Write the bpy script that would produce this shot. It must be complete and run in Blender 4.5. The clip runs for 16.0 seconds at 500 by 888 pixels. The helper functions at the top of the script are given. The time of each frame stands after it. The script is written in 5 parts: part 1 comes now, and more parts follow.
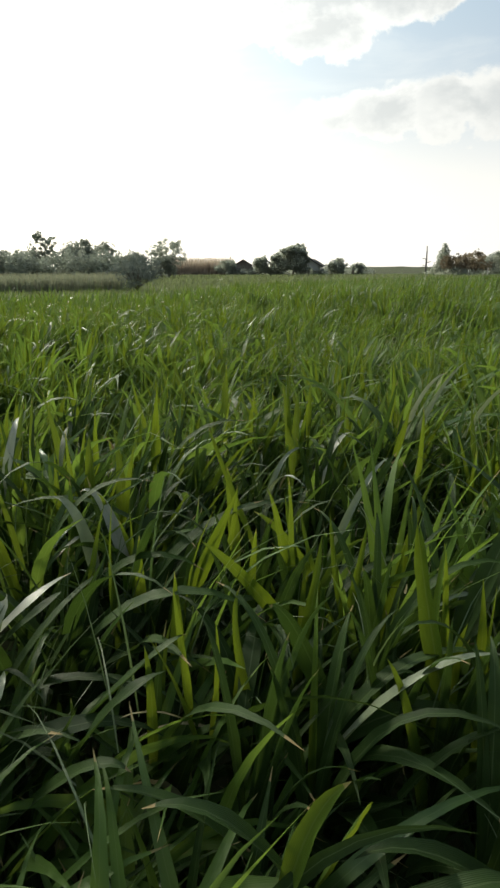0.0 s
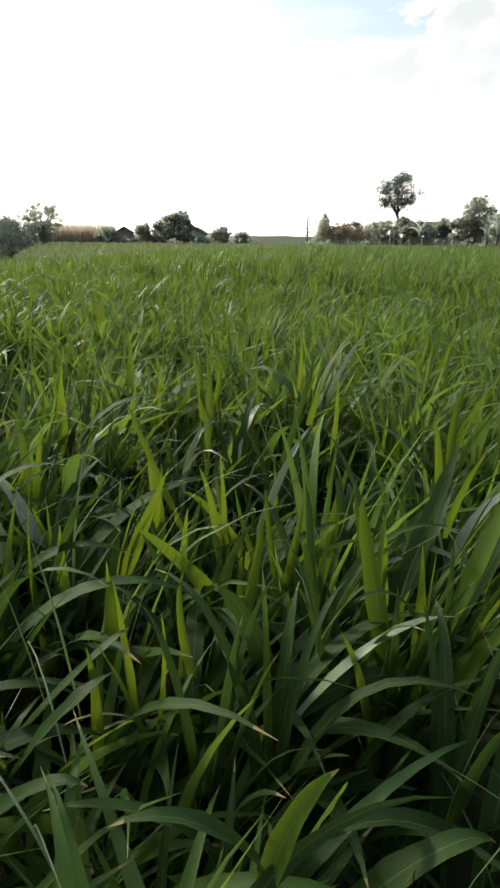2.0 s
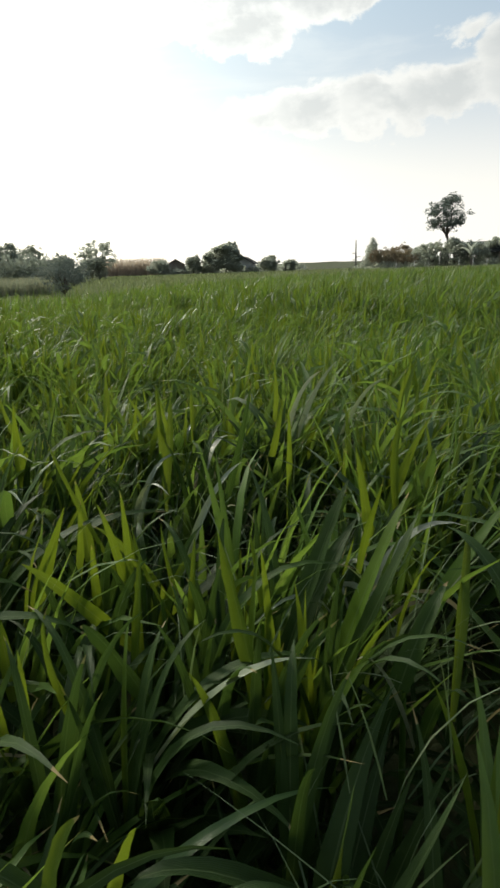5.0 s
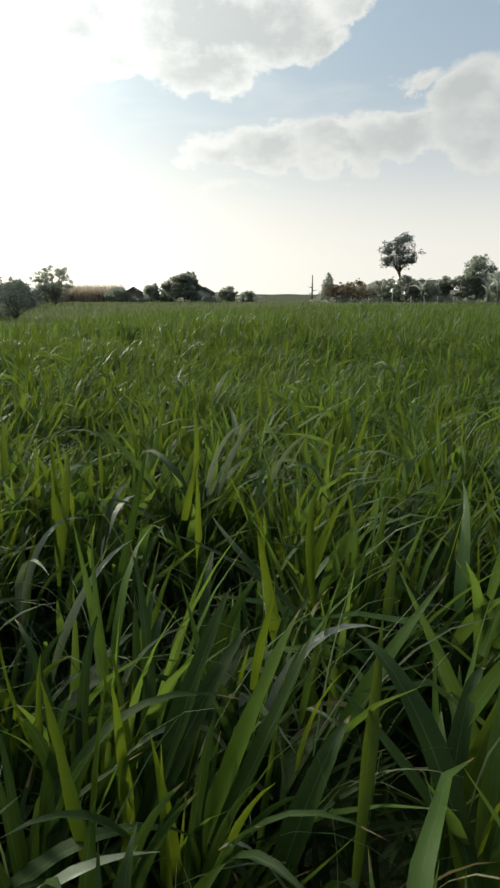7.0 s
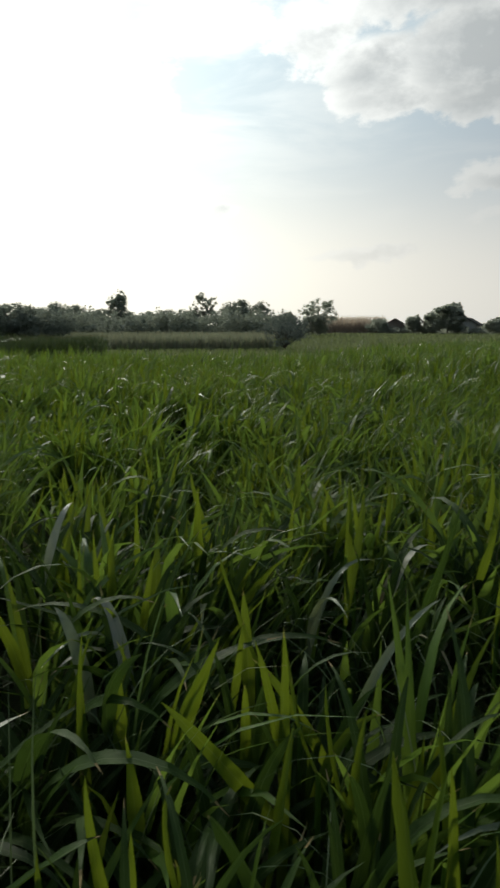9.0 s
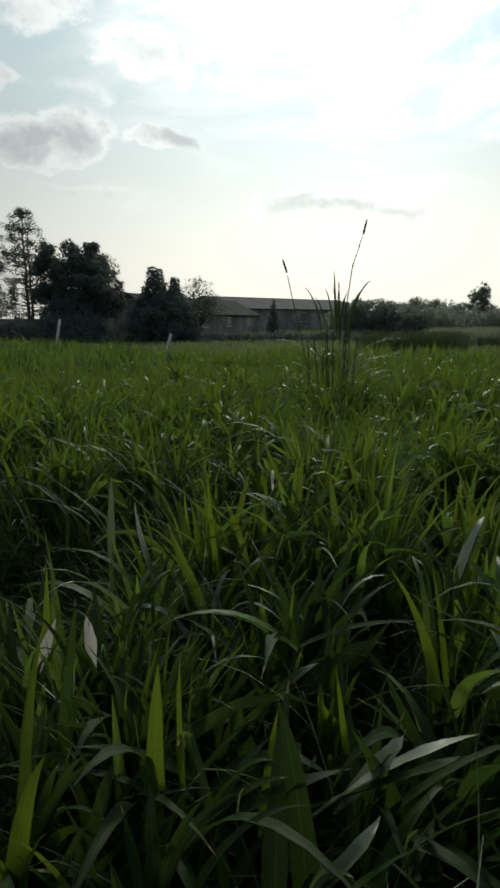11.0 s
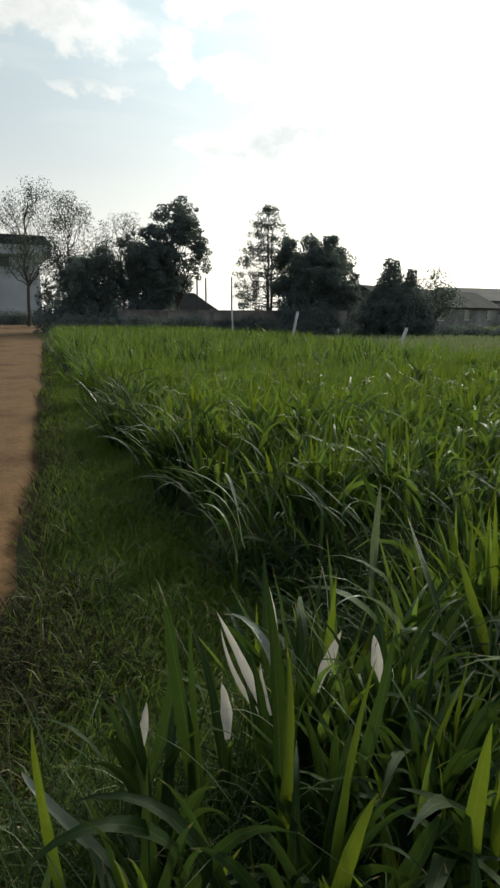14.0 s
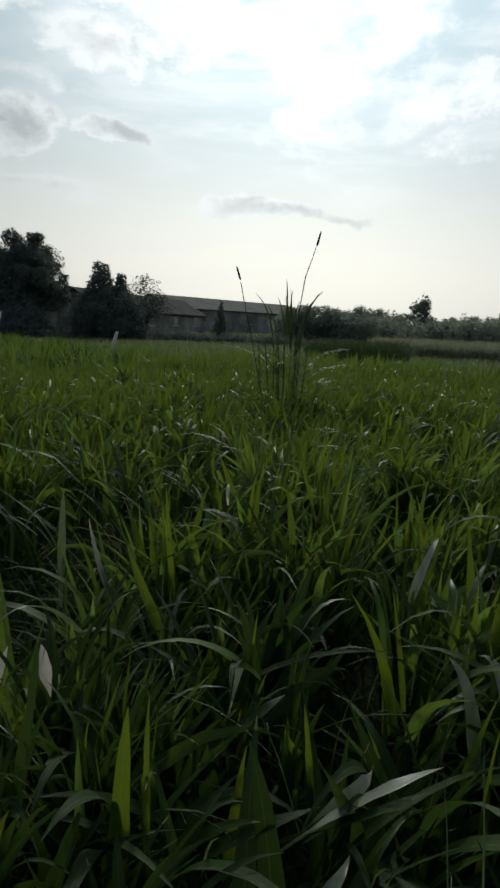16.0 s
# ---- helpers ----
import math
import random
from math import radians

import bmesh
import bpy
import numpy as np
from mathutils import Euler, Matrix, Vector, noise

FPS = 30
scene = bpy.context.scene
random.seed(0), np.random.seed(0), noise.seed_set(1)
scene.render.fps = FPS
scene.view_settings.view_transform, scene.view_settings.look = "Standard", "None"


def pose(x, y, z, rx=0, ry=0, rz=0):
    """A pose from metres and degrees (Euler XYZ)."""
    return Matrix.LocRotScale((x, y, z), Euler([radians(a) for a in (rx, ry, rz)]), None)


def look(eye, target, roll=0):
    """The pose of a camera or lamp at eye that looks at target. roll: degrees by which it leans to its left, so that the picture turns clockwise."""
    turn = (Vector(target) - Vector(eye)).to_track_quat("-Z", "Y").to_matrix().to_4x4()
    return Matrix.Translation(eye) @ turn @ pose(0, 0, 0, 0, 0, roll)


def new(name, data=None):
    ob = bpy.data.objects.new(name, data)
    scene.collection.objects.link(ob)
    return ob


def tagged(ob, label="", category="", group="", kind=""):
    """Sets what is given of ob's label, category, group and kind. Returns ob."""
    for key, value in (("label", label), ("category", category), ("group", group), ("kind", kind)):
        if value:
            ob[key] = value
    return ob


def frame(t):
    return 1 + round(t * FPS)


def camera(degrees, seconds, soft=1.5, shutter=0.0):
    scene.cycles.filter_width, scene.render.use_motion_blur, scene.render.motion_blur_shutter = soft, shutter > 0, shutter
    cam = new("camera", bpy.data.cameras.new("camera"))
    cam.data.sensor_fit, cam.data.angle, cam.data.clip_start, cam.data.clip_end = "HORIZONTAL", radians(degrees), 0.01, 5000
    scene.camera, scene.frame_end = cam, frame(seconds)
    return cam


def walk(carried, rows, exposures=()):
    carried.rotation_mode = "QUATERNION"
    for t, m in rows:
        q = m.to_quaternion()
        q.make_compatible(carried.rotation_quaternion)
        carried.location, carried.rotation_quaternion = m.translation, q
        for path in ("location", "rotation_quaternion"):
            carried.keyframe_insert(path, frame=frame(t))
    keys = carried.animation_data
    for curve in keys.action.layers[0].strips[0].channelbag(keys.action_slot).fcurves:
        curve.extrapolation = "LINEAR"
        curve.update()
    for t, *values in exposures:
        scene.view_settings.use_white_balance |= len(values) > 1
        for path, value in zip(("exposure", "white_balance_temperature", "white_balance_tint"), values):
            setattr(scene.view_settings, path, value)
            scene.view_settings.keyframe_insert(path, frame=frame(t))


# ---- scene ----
cam = camera(45.5, 16.0, soft=2.5, shutter=0.15)
PATH = [
    (0, (0.082, 0.026, 1.184), (0.053, 1.944, 0.616), -0.3),
    (0.5, (0.085, 0.029, 1.176), (0.108, 1.94, 0.585), 0.1),
    (1, (0.045, 0.053, 1.179), (0.128, 1.953, 0.559), 2.4),
    (1.5, (-0.007, 0.085, 1.172), (0.157, 1.966, 0.514), 0.1),
    (2, (0.008, 0.088, 1.175), (0.336, 1.948, 0.516), 0.4),
    (2.5, (0.006, 0.072, 1.197), (0.386, 1.952, 0.63), 1.8),
    (3, (0.001, 0.081, 1.201), (0.317, 1.976, 0.644), 1.9),
    (3.5, (-0.001, 0.094, 1.199), (0.318, 1.977, 0.605), 2.5),
    (4, (0.054, 0.093, 1.189), (0.28, 1.992, 0.604), -0.7),
    (4.5, (0.21, 0.06, 1.199), (0.371, 1.972, 0.635), 0.6),
    (5, (0.326, 0.039, 1.197), (0.482, 1.948, 0.621), -2.0),
    (5.2, (0.373, 0.043, 1.195), (0.586, 1.947, 0.621), -2.8),
    (7.3, (0.497, 0.277, 1.251), (0.804, 2.195, 0.777), 0.1),
    (7.5, (0.488, 0.282, 1.26), (0.779, 2.206, 0.797), 0.7),
    (8, (0.466, 0.274, 1.276), (0.622, 2.224, 0.86), 0.5),
    (8.5, (0.412, 0.283, 1.28), (0.294, 2.237, 0.871), 0.5),
    (9, (0.34, 0.276, 1.279), (-0.168, 2.171, 0.89), -0.1),
    (9.5, (0.287, 0.287, 1.271), (-0.529, 2.071, 0.881), -1.0),
    (10, (0.242, 0.261, 1.28), (-0.819, 1.909, 0.879), -1.2),
    (12.3, (0.013, 0.047, 1.387), (-1.713, 0.978, 0.99), 0.3),
    (12.5, (0.007, 0.039, 1.389), (-1.742, 0.925, 0.993), 0.1),
    (13, (-0.012, 0.023, 1.385), (-1.817, 0.784, 0.984), -0.3),
    (13.5, (-0.026, 0.019, 1.379), (-1.842, 0.74, 0.954), 0.2),
    (14, (-0.025, 0.012, 1.384), (-1.847, 0.717, 0.956), 0.2),
    (14.5, (-0.021, 0.036, 1.375), (-1.794, 0.861, 0.953), 0.2),
    (15, (-0.004, 0.06, 1.377), (-1.641, 1.136, 0.976), 2.0),
    (15.5, (0.039, 0.102, 1.384), (-1.413, 1.423, 1.001), 2.2),
    (16, (0.063, 0.135, 1.381), (-1.25, 1.591, 0.985), 2.4),
]
EXPOSURES = ((0, 0.2, 6600, 5), (1, 0.18, 6600, 5), (1.5, 0.36, 6600, 5), (2, 0.62, 6600, 5), (2.5, 0.3, 6600, 5), (3, 0.22, 6600, 5), (5, 0.2, 6600, 5), (7.3, -0.1, 6560, 4), (8, -0.26, 6550, 3), (8.5, -0.47, 6480, 4), (9, -0.6, 6390, 5),
             (9.5, -0.89, 6240, 4), (10, -1.0, 6220, 3), (12.5, -0.76, 6270, 4), (13, -0.34, 6390, 5), (13.5, -0.16, 6430, 5), (14.5, -0.14, 6430, 5),
             (15, -0.18, 6400, 5), (15.5, -0.86, 6200, 5), (16, -1.15, 6060, 5))
walk(cam, [(t, look(eye, target, roll)) for t, eye, target, roll in PATH], EXPOSURES)

# ---------------------------------------------------------------- light
SUN_AZ, SUN_EL = 38.0, 30.0          # degrees left of +y, degrees up
SUN_DIR = Vector((-math.sin(radians(SUN_AZ)) * math.cos(radians(SUN_EL)),
                  math.cos(radians(SUN_AZ)) * math.cos(radians(SUN_EL)), math.sin(radians(SUN_EL))))
sun_data = bpy.data.lights.new("sun", "SUN")
sun_data.energy, sun_data.angle, sun_data.color = 3.5, radians(12.0), (1.0, 0.93, 0.78)
sun = new("sun", sun_data)
sun.matrix_world = look(SUN_DIR * 60, (0, 0, 0))

world = bpy.data.worlds.new("sky")
scene.world = world
world.use_nodes = True
WN, WL = world.node_tree.nodes, world.node_tree.links
WN.clear()


def nd(nodes, kind, **values):
    n = nodes.new(kind)
    for key, value in values.items():
        if key in n.inputs.keys():
            n.inputs[key].default_value = value
    return n


def mth(nodes, links, op, a, b=None, c=None, clamp=False):
    n = nodes.new("ShaderNodeMath")
    n.operation, n.use_clamp = op, clamp
    for i, v in enumerate((a, b, c)):
        if v is None:
            continue
        if isinstance(v, (int, float)):
            n.inputs[i].default_value = v
        else:
            links.new(v, n.inputs[i])
    return n.outputs[0]


def mixc(nodes, links, fac, a, b, mode="MIX"):
    n = nodes.new("ShaderNodeMix")
    n.data_type, n.blend_type = "RGBA", mode
    for sock, v in ((n.inputs[0], fac), (n.inputs[6], a), (n.inputs[7], b)):
        if isinstance(v, (int, float)):
            sock.default_value = v
        elif isinstance(v, tuple):
            sock.default_value = (*v, 1.0)
        else:
            links.new(v, sock)
    return n.outputs[2]


def w(op, a, b=None, c=None, clamp=False):
    return mth(WN, WL, op, a, b, c, clamp)


sky_tex = WN.new("ShaderNodeTexSky")
sky_tex.sky_type, sky_tex.sun_disc = "NISHITA", False
sky_tex.sun_elevation, sky_tex.sun_rotation = radians(SUN_EL), radians(-SUN_AZ)
sky_tex.air_density, sky_tex.dust_density, sky_tex.ozone_density = 1.0, 2.0, 1.5
coord = WN.new("ShaderNodeTexCoord")
sep = WN.new("ShaderNodeSeparateXYZ")
WL.new(coord.outputs["Generated"], sep.inputs[0])
dx, dy, dz = sep.outputs
elev = w("MULTIPLY", w("ARCSINE", dz), 57.2958)
azim = w("MULTIPLY", w("ARCTAN2", w("MULTIPLY", dx, -1.0), dy), 57.2958)
dot = w("ADD", w("ADD", w("MULTIPLY", dx, SUN_DIR.x), w("MULTIPLY", dy, SUN_DIR.y)), w("MULTIPLY", dz, SUN_DIR.z))
away = w("MULTIPLY", w("ARCCOSINE", w("MINIMUM", dot, 0.99999)), 57.2958)
# broken cloud: billow noise over the dome, a second reading of it nearer the sun for the lit sides
lay = WN.new("ShaderNodeCombineXYZ")
for i, (d, k) in enumerate(((dx, 1.0), (dy, 1.0), (dz, 1.5))):
    WL.new(w("MULTIPLY", d, k), lay.inputs[i])
low = WN.new("ShaderNodeVectorMath")
low.operation = "ADD"
WL.new(lay.outputs[0], low.inputs[0])
low.inputs[1].default_value = SUN_DIR * 0.012 + Vector((0, 0, 0.022))
puff = nd(WN, "ShaderNodeTexNoise", Scale=9.0, Detail=8.0, Roughness=0.60, Distortion=0.15)
WL.new(lay.outputs[0], puff.inputs["Vector"])
puff2 = nd(WN, "ShaderNodeTexNoise", Scale=9.0, Detail=8.0, Roughness=0.60, Distortion=0.15)
WL.new(low.outputs[0], puff2.inputs["Vector"])
flat = WN.new("ShaderNodeCombineXYZ")
for i, (d, k) in enumerate(((dx, 1.0), (dy, 1.0), (dz, 4.5))):
    WL.new(w("MULTIPLY", d, k), flat.inputs[i])
wisp = nd(WN, "ShaderNodeTexNoise", Scale=4.0, Detail=6.0, Roughness=0.55, Distortion=0.4)
WL.new(flat.outputs[0], wisp.inputs["Vector"])


def smooth(v, lo, hi):
    n = nd(WN, "ShaderNodeMapRange")
    n.interpolation_type = "SMOOTHSTEP"
    WL.new(v, n.inputs[0])
    n.inputs[1].default_value, n.inputs[2].default_value = lo, hi
    return n.outputs[0]


def ease(v, width, power):
    """exp(-(v / width) ** power)"""
    return w("POWER", 2.718, w("MULTIPLY", w("POWER", w("DIVIDE", v, width), power), -1.0))


# cumulus banks as overlapping lobes: azimuth, elevation, half width, half height, thickness
azim_w = w("ADD", azim, w("ADD", w("MULTIPLY", w("SUBTRACT", wisp.outputs[0], 0.5), 5.0), w("MULTIPLY", w("SUBTRACT", puff2.outputs[0], 0.5), 8.0)))
elev_w = w("ADD", elev, w("MULTIPLY", w("SUBTRACT", puff.outputs[0], 0.5), 6.0))
LOBES = ((4.0, 19.8, 6.0, 3.4, 0.9), (-4.5, 20.6, 8.0, 4.4, 1.1), (-11.5, 21.2, 5.5, 3.4, 1.0), (-5.0, 26.5, 14.0, 5.0, 0.9), (-17.0, 22.8, 2.4, 1.8, 0.6), (9.5, 23.0, 4.5, 3.0, 0.5),
         (-6.6, 12.0, 3.4, 1.6, 0.6), (-11.0, 12.5, 5.0, 2.0, 0.9), (-16.5, 12.5, 5.0, 2.1, 0.9), (-21.5, 12.7, 5.5, 2.4, 1.0), (-28.5, 14.2, 5.5, 4.0, 1.1), (-34.0, 14.0, 7.0, 4.6, 1.1),
         (-8.0, 9.3, 4.0, 0.7, 0.32), (-23.6, 16.9, 2.0, 0.9, 0.4), (4.5, 6.6, 4.6, 1.0, 0.45), (17.2, 9.7, 2.8, 1.1, 0.5),
         (34.0, 20.5, 10.0, 6.0, 0.26), (25.5, 19.0, 5.0, 3.2, 0.20), (20.5, 22.0, 4.5, 2.2, 0.22), (16.0, 24.6, 5.0, 2.0, 0.28), (12.5, 22.4, 2.2, 1.0, 0.4), (42.0, 9.8, 6.0, 1.5, 0.8), (35.0, 9.6, 3.0, 0.7, 0.5),
         (70.5, 14.0, 5.0, 1.2, 0.8), (66.0, 14.6, 4.4, 2.1, 1.1), (61.8, 14.8, 3.8, 2.4, 1.0), (64.0, 11.2, 3.6, 0.7, 0.35), (55.8, 15.2, 2.8, 1.1, 0.75), (60.5, 11.0, 4.5, 0.9, 0.35),
         (75.5, 20.5, 2.2, 2.4, 0.45), (70.5, 19.4, 3.4, 1.6, 0.42), (80.5, 22.2, 4.0, 2.4, 0.42), (86.5, 22.5, 5.0, 2.6, 0.45), (72.0, 24.2, 4.0, 2.0, 0.45), (64.0, 23.6, 5.0, 2.2, 0.5),
         (83.0, 17.9, 5.0, 0.6, 0.24), (50.0, 22.6, 6.0, 2.2, 0.45), (57.0, 21.5, 4.5, 2.4, 0.55), (52.0, 25.5, 9.0, 2.6, 0.45), (61.0, 18.3, 4.0, 1.2, 0.3), (26.0, 15.0, 3.0, 2.0, 0.3), (92.0, 19.0, 6.0, 1.4, 0.3))
field = w("ADD", -1.0, 0.0)
for ca, ce, wa, we, wt in LOBES:
    u2 = w("POWER", w("DIVIDE", w("SUBTRACT", azim_w, ca), wa), 2.0)
    v2 = w("POWER", w("DIVIDE", w("SUBTRACT", elev_w, ce), we), 2.0)
    field = w("MAXIMUM", field, w("MULTIPLY", w("SUBTRACT", 1.0, w("ADD", u2, v2)), wt))
# scattered cumulus over the rest of the dome
rest = w("ADD", w("MULTIPLY", w("SUBTRACT", puff.outputs[0], 0.57), 2.4), w("MULTIPLY", w("SUBTRACT", wisp.outputs[0], 0.5), 1.5))
high = w("MAXIMUM", smooth(elev, 25.0, 33.0), smooth(w("ABSOLUTE", w("SUBTRACT", azim, 30.0)), 72.0, 85.0))
field = w("MAXIMUM", field, w("SUBTRACT", w("MULTIPLY", w("ADD", rest, 1.0), high), 1.0))
body = w("ADD", field, w("MULTIPLY", w("SUBTRACT", puff.outputs[0], 0.5), 1.5))
cover = smooth(body, -0.02, 0.36)
thick = smooth(body, 0.16, 1.05)
lean_lit = w("MULTIPLY", w("SUBTRACT", puff.outputs[0], puff2.outputs[0]), 3.2)
core = w("SUBTRACT", thick, lean_lit, clamp=True)
glow = w("ADD", w("MULTIPLY", ease(away, 32.0, 2.0), 1.36), w("MULTIPLY", ease(away, 14.0, 2.0), 0.35))
haze = w("DIVIDE", 1.0, w("ADD", 1.0, w("POWER", w("DIVIDE", w("MAXIMUM", elev, 0.0), 11.0), 3.0)))
SKY_GAIN = 0.15
base = mixc(WN, WL, 1.0, sky_tex.outputs[0], (SKY_GAIN, SKY_GAIN, SKY_GAIN), "MULTIPLY")
base = mixc(WN, WL, 1.0, base, (0.275, 0.395, 0.545), "DARKEN")
base = mixc(WN, WL, w("MULTIPLY", smooth(azim, 8.0, 62.0), 0.52), base, (0.60, 0.69, 0.72))
base = mixc(WN, WL, w("MULTIPLY", smooth(elev, 24.0, 60.0), 0.35), base, (0.15, 0.20, 0.30))
base = mixc(WN, WL, w("MULTIPLY", haze, w("SUBTRACT", 1.0, w("MULTIPLY", smooth(away, 75.0, 130.0), 0.45))), base, (0.93, 0.885, 0.84))
veil = w("MULTIPLY", smooth(wisp.outputs[0], 0.46, 0.70), w("SUBTRACT", 1.0, haze))
base = mixc(WN, WL, w("MULTIPLY", veil, 0.30), base, (0.80, 0.80, 0.80))


def tinted(k, col):
    """A colour times a strength."""
    c = WN.new("ShaderNodeCombineXYZ")
    for i in range(3):
        WL.new(w("MULTIPLY", k, col[i]), c.inputs[i])
    return c.outputs[0]


# sunlight scattered forward round the sun, warmer through the low haze
clear = mixc(WN, WL, 1.0, base, mixc(WN, WL, haze, tinted(glow, (0.80, 0.91, 0.92)), tinted(glow, (2.05, 1.84, 1.46))), "ADD")
rim = mixc(WN, WL, 1.0, (0.80, 0.772, 0.745), tinted(glow, (1.55, 1.53, 1.49)), "ADD")
grey = mixc(WN, WL, 1.0, (0.585, 0.585, 0.58), tinted(glow, (0.60, 0.60, 0.60)), "ADD")
clouds = mixc(WN, WL, core, rim, grey)
sun_veil = w("MULTIPLY", w("MULTIPLY", smooth(wisp.outputs[0], 0.40, 0.64), ease(away, 27.0, 2.0)), 0.70)
clear = mixc(WN, WL, w("MULTIPLY", sun_veil, w("SUBTRACT", 1.0, w("MULTIPLY", haze, 0.6))), clear, rim)
full = mixc(WN, WL, w("MULTIPLY", w("MULTIPLY", cover, 0.90), w("SUBTRACT", 1.0, w("MULTIPLY", haze, 0.55))), clear, clouds)
back = nd(WN, "ShaderNodeBackground", Strength=1.0)
WL.new(full, back.inputs[0])
WL.new(back.outputs[0], WN.new("ShaderNodeOutputWorld").inputs[0])


# ---------------------------------------------------------------- materials
def material(name):
    m = bpy.data.materials.new(name)
    m.use_nodes = True
    m.node_tree.nodes.clear()
    return m, m.node_tree.nodes, m.node_tree.links


def ramp(nodes, links, fac, *stops):
    r = nodes.new("ShaderNodeValToRGB")
    e = r.color_ramp.elements
    while len(e) < len(stops):
        e.new(0.5)
    for el, (p, c) in zip(e, stops):
        el.position, el.color = p, (*c, 1.0)
    links.new(fac, r.inputs[0])
    return r.outputs[0]


def leaf_material(name, dark, mid, light, through_col, trans, rough=0.42, veins=True, dry=0.93, spec=0.34):
    m, N, L = material(name)
    geo, info, uv = N.new("ShaderNodeNewGeometry"), N.new("ShaderNodeObjectInfo"), N.new("ShaderNodeTexCoord")
    rnd = mth(N, L, "FRACT", mth(N, L, "ADD", geo.outputs["Random Per Island"], info.outputs["Random"]))
    col = ramp(N, L, rnd, (0.0, dark), (0.55, mid), (1.0, light))
    patch = nd(N, "ShaderNodeTexNoise", Scale=0.7, Detail=3.0, Roughness=0.6)
    L.new(geo.outputs["Position"], patch.inputs["Vector"])
    tone = nd(N, "ShaderNodeHueSaturation")
    L.new(mth(N, L, "ADD", 0.55, mth(N, L, "MULTIPLY", patch.outputs[0], 0.95)), tone.inputs["Value"])
    L.new(mth(N, L, "ADD", 0.75, mth(N, L, "MULTIPLY", patch.outputs[0], 0.45)), tone.inputs["Saturation"])
    L.new(col, tone.inputs["Color"])
    col = tone.outputs[0]
    s = N.new("ShaderNodeSeparateXYZ")
    L.new(uv.outputs["UV"], s.inputs[0])
    blotch = nd(N, "ShaderNodeTexNoise", Scale=38.0, Detail=3.0, Roughness=0.6)
    L.new(uv.outputs["Object"], blotch.inputs["Vector"])
    col = mixc(N, L, mth(N, L, "MULTIPLY", mth(N, L, "SUBTRACT", blotch.outputs[0], 0.45, clamp=True), 1.6), col, tuple(c * 1.5 for c in mid))
    p = nd(N, "ShaderNodeBsdfPrincipled", Roughness=rough)
    p.inputs["Specular IOR Level"].default_value = spec
    if veins:
        rib = mth(N, L, "ABSOLUTE", mth(N, L, "SUBTRACT", s.outputs[0], 0.5))
        stripe = mth(N, L, "MULTIPLY", mth(N, L, "ADD", mth(N, L, "SINE", mth(N, L, "MULTIPLY", s.outputs[0], 95.0)), 1.0), 0.5)
        col = mixc(N, L, mth(N, L, "MULTIPLY", stripe, 0.22), col, tuple(c * 0.55 for c in mid))
        col = mixc(N, L, mth(N, L, "MULTIPLY", mth(N, L, "LESS_THAN", rib, 0.035), 0.28), col, (0.16, 0.21, 0.09))
        bump = nd(N, "ShaderNodeBump", Strength=0.35, Distance=0.0012)
        L.new(stripe, bump.inputs["Height"])
        L.new(bump.outputs[0], p.inputs["Normal"])
    # browned tips on some leaves
    tip = mth(N, L, "MULTIPLY", mth(N, L, "GREATER_THAN", mth(N, L, "ADD", s.outputs[1], mth(N, L, "MULTIPLY", blotch.outputs[0], 0.06)), dry + 0.03),
              mth(N, L, "GREATER_THAN", rnd, 0.6))
    col = mixc(N, L, mth(N, L, "MULTIPLY", tip, 0.8), col, (0.30, 0.22, 0.10))
    L.new(col, p.inputs["Base Color"])
    t = N.new("ShaderNodeBsdfTranslucent")
    L.new(mixc(N, L, 0.75, col, through_col), t.inputs[0])
    mx = N.new("ShaderNodeMixShader")
    mx.inputs[0].default_value = trans
    L.new(p.outputs[0], mx.inputs[1])
    L.new(t.outputs[0], mx.inputs[2])
    L.new(mx.outputs[0], N.new("ShaderNodeOutputMaterial").inputs[0])
    return m


def surface(name, c1, c2, scale=4.0, rough=0.85, bump=0.3, fine=60.0, metal=0.0, c3=None):
    m, N, L = material(name)
    tc, info = N.new("ShaderNodeTexCoord"), N.new("ShaderNodeObjectInfo")
    a = nd(N, "ShaderNodeTexNoise", Scale=scale, Detail=6.0, Roughness=0.6)
    b = nd(N, "ShaderNodeTexNoise", Scale=fine, Detail=4.0, Roughness=0.65)
    for n in (a, b):
        L.new(tc.outputs["Object"], n.inputs["Vector"])
    f = mth(N, L, "ADD", mth(N, L, "MULTIPLY", a.outputs[0], 0.75), mth(N, L, "MULTIPLY", b.outputs[0], 0.25))
    col = ramp(N, L, f, (0.36, c1), (0.64, c2)) if c3 is None else ramp(N, L, f, (0.34, c1), (0.5, c2), (0.66, c3))
    p = nd(N, "ShaderNodeBsdfPrincipled", Roughness=rough, Metallic=metal)
    p.inputs["Specular IOR Level"].default_value = 0.5 if rough < 0.5 else 0.12
    L.new(col, p.inputs["Base Color"])
    bp = nd(N, "ShaderNodeBump", Strength=bump, Distance=0.02)
    L.new(b.outputs[0], bp.inputs["Height"])
    L.new(bp.outputs[0], p.inputs["Normal"])
    L.new(p.outputs[0], N.new("ShaderNodeOutputMaterial").inputs[0])
    return m


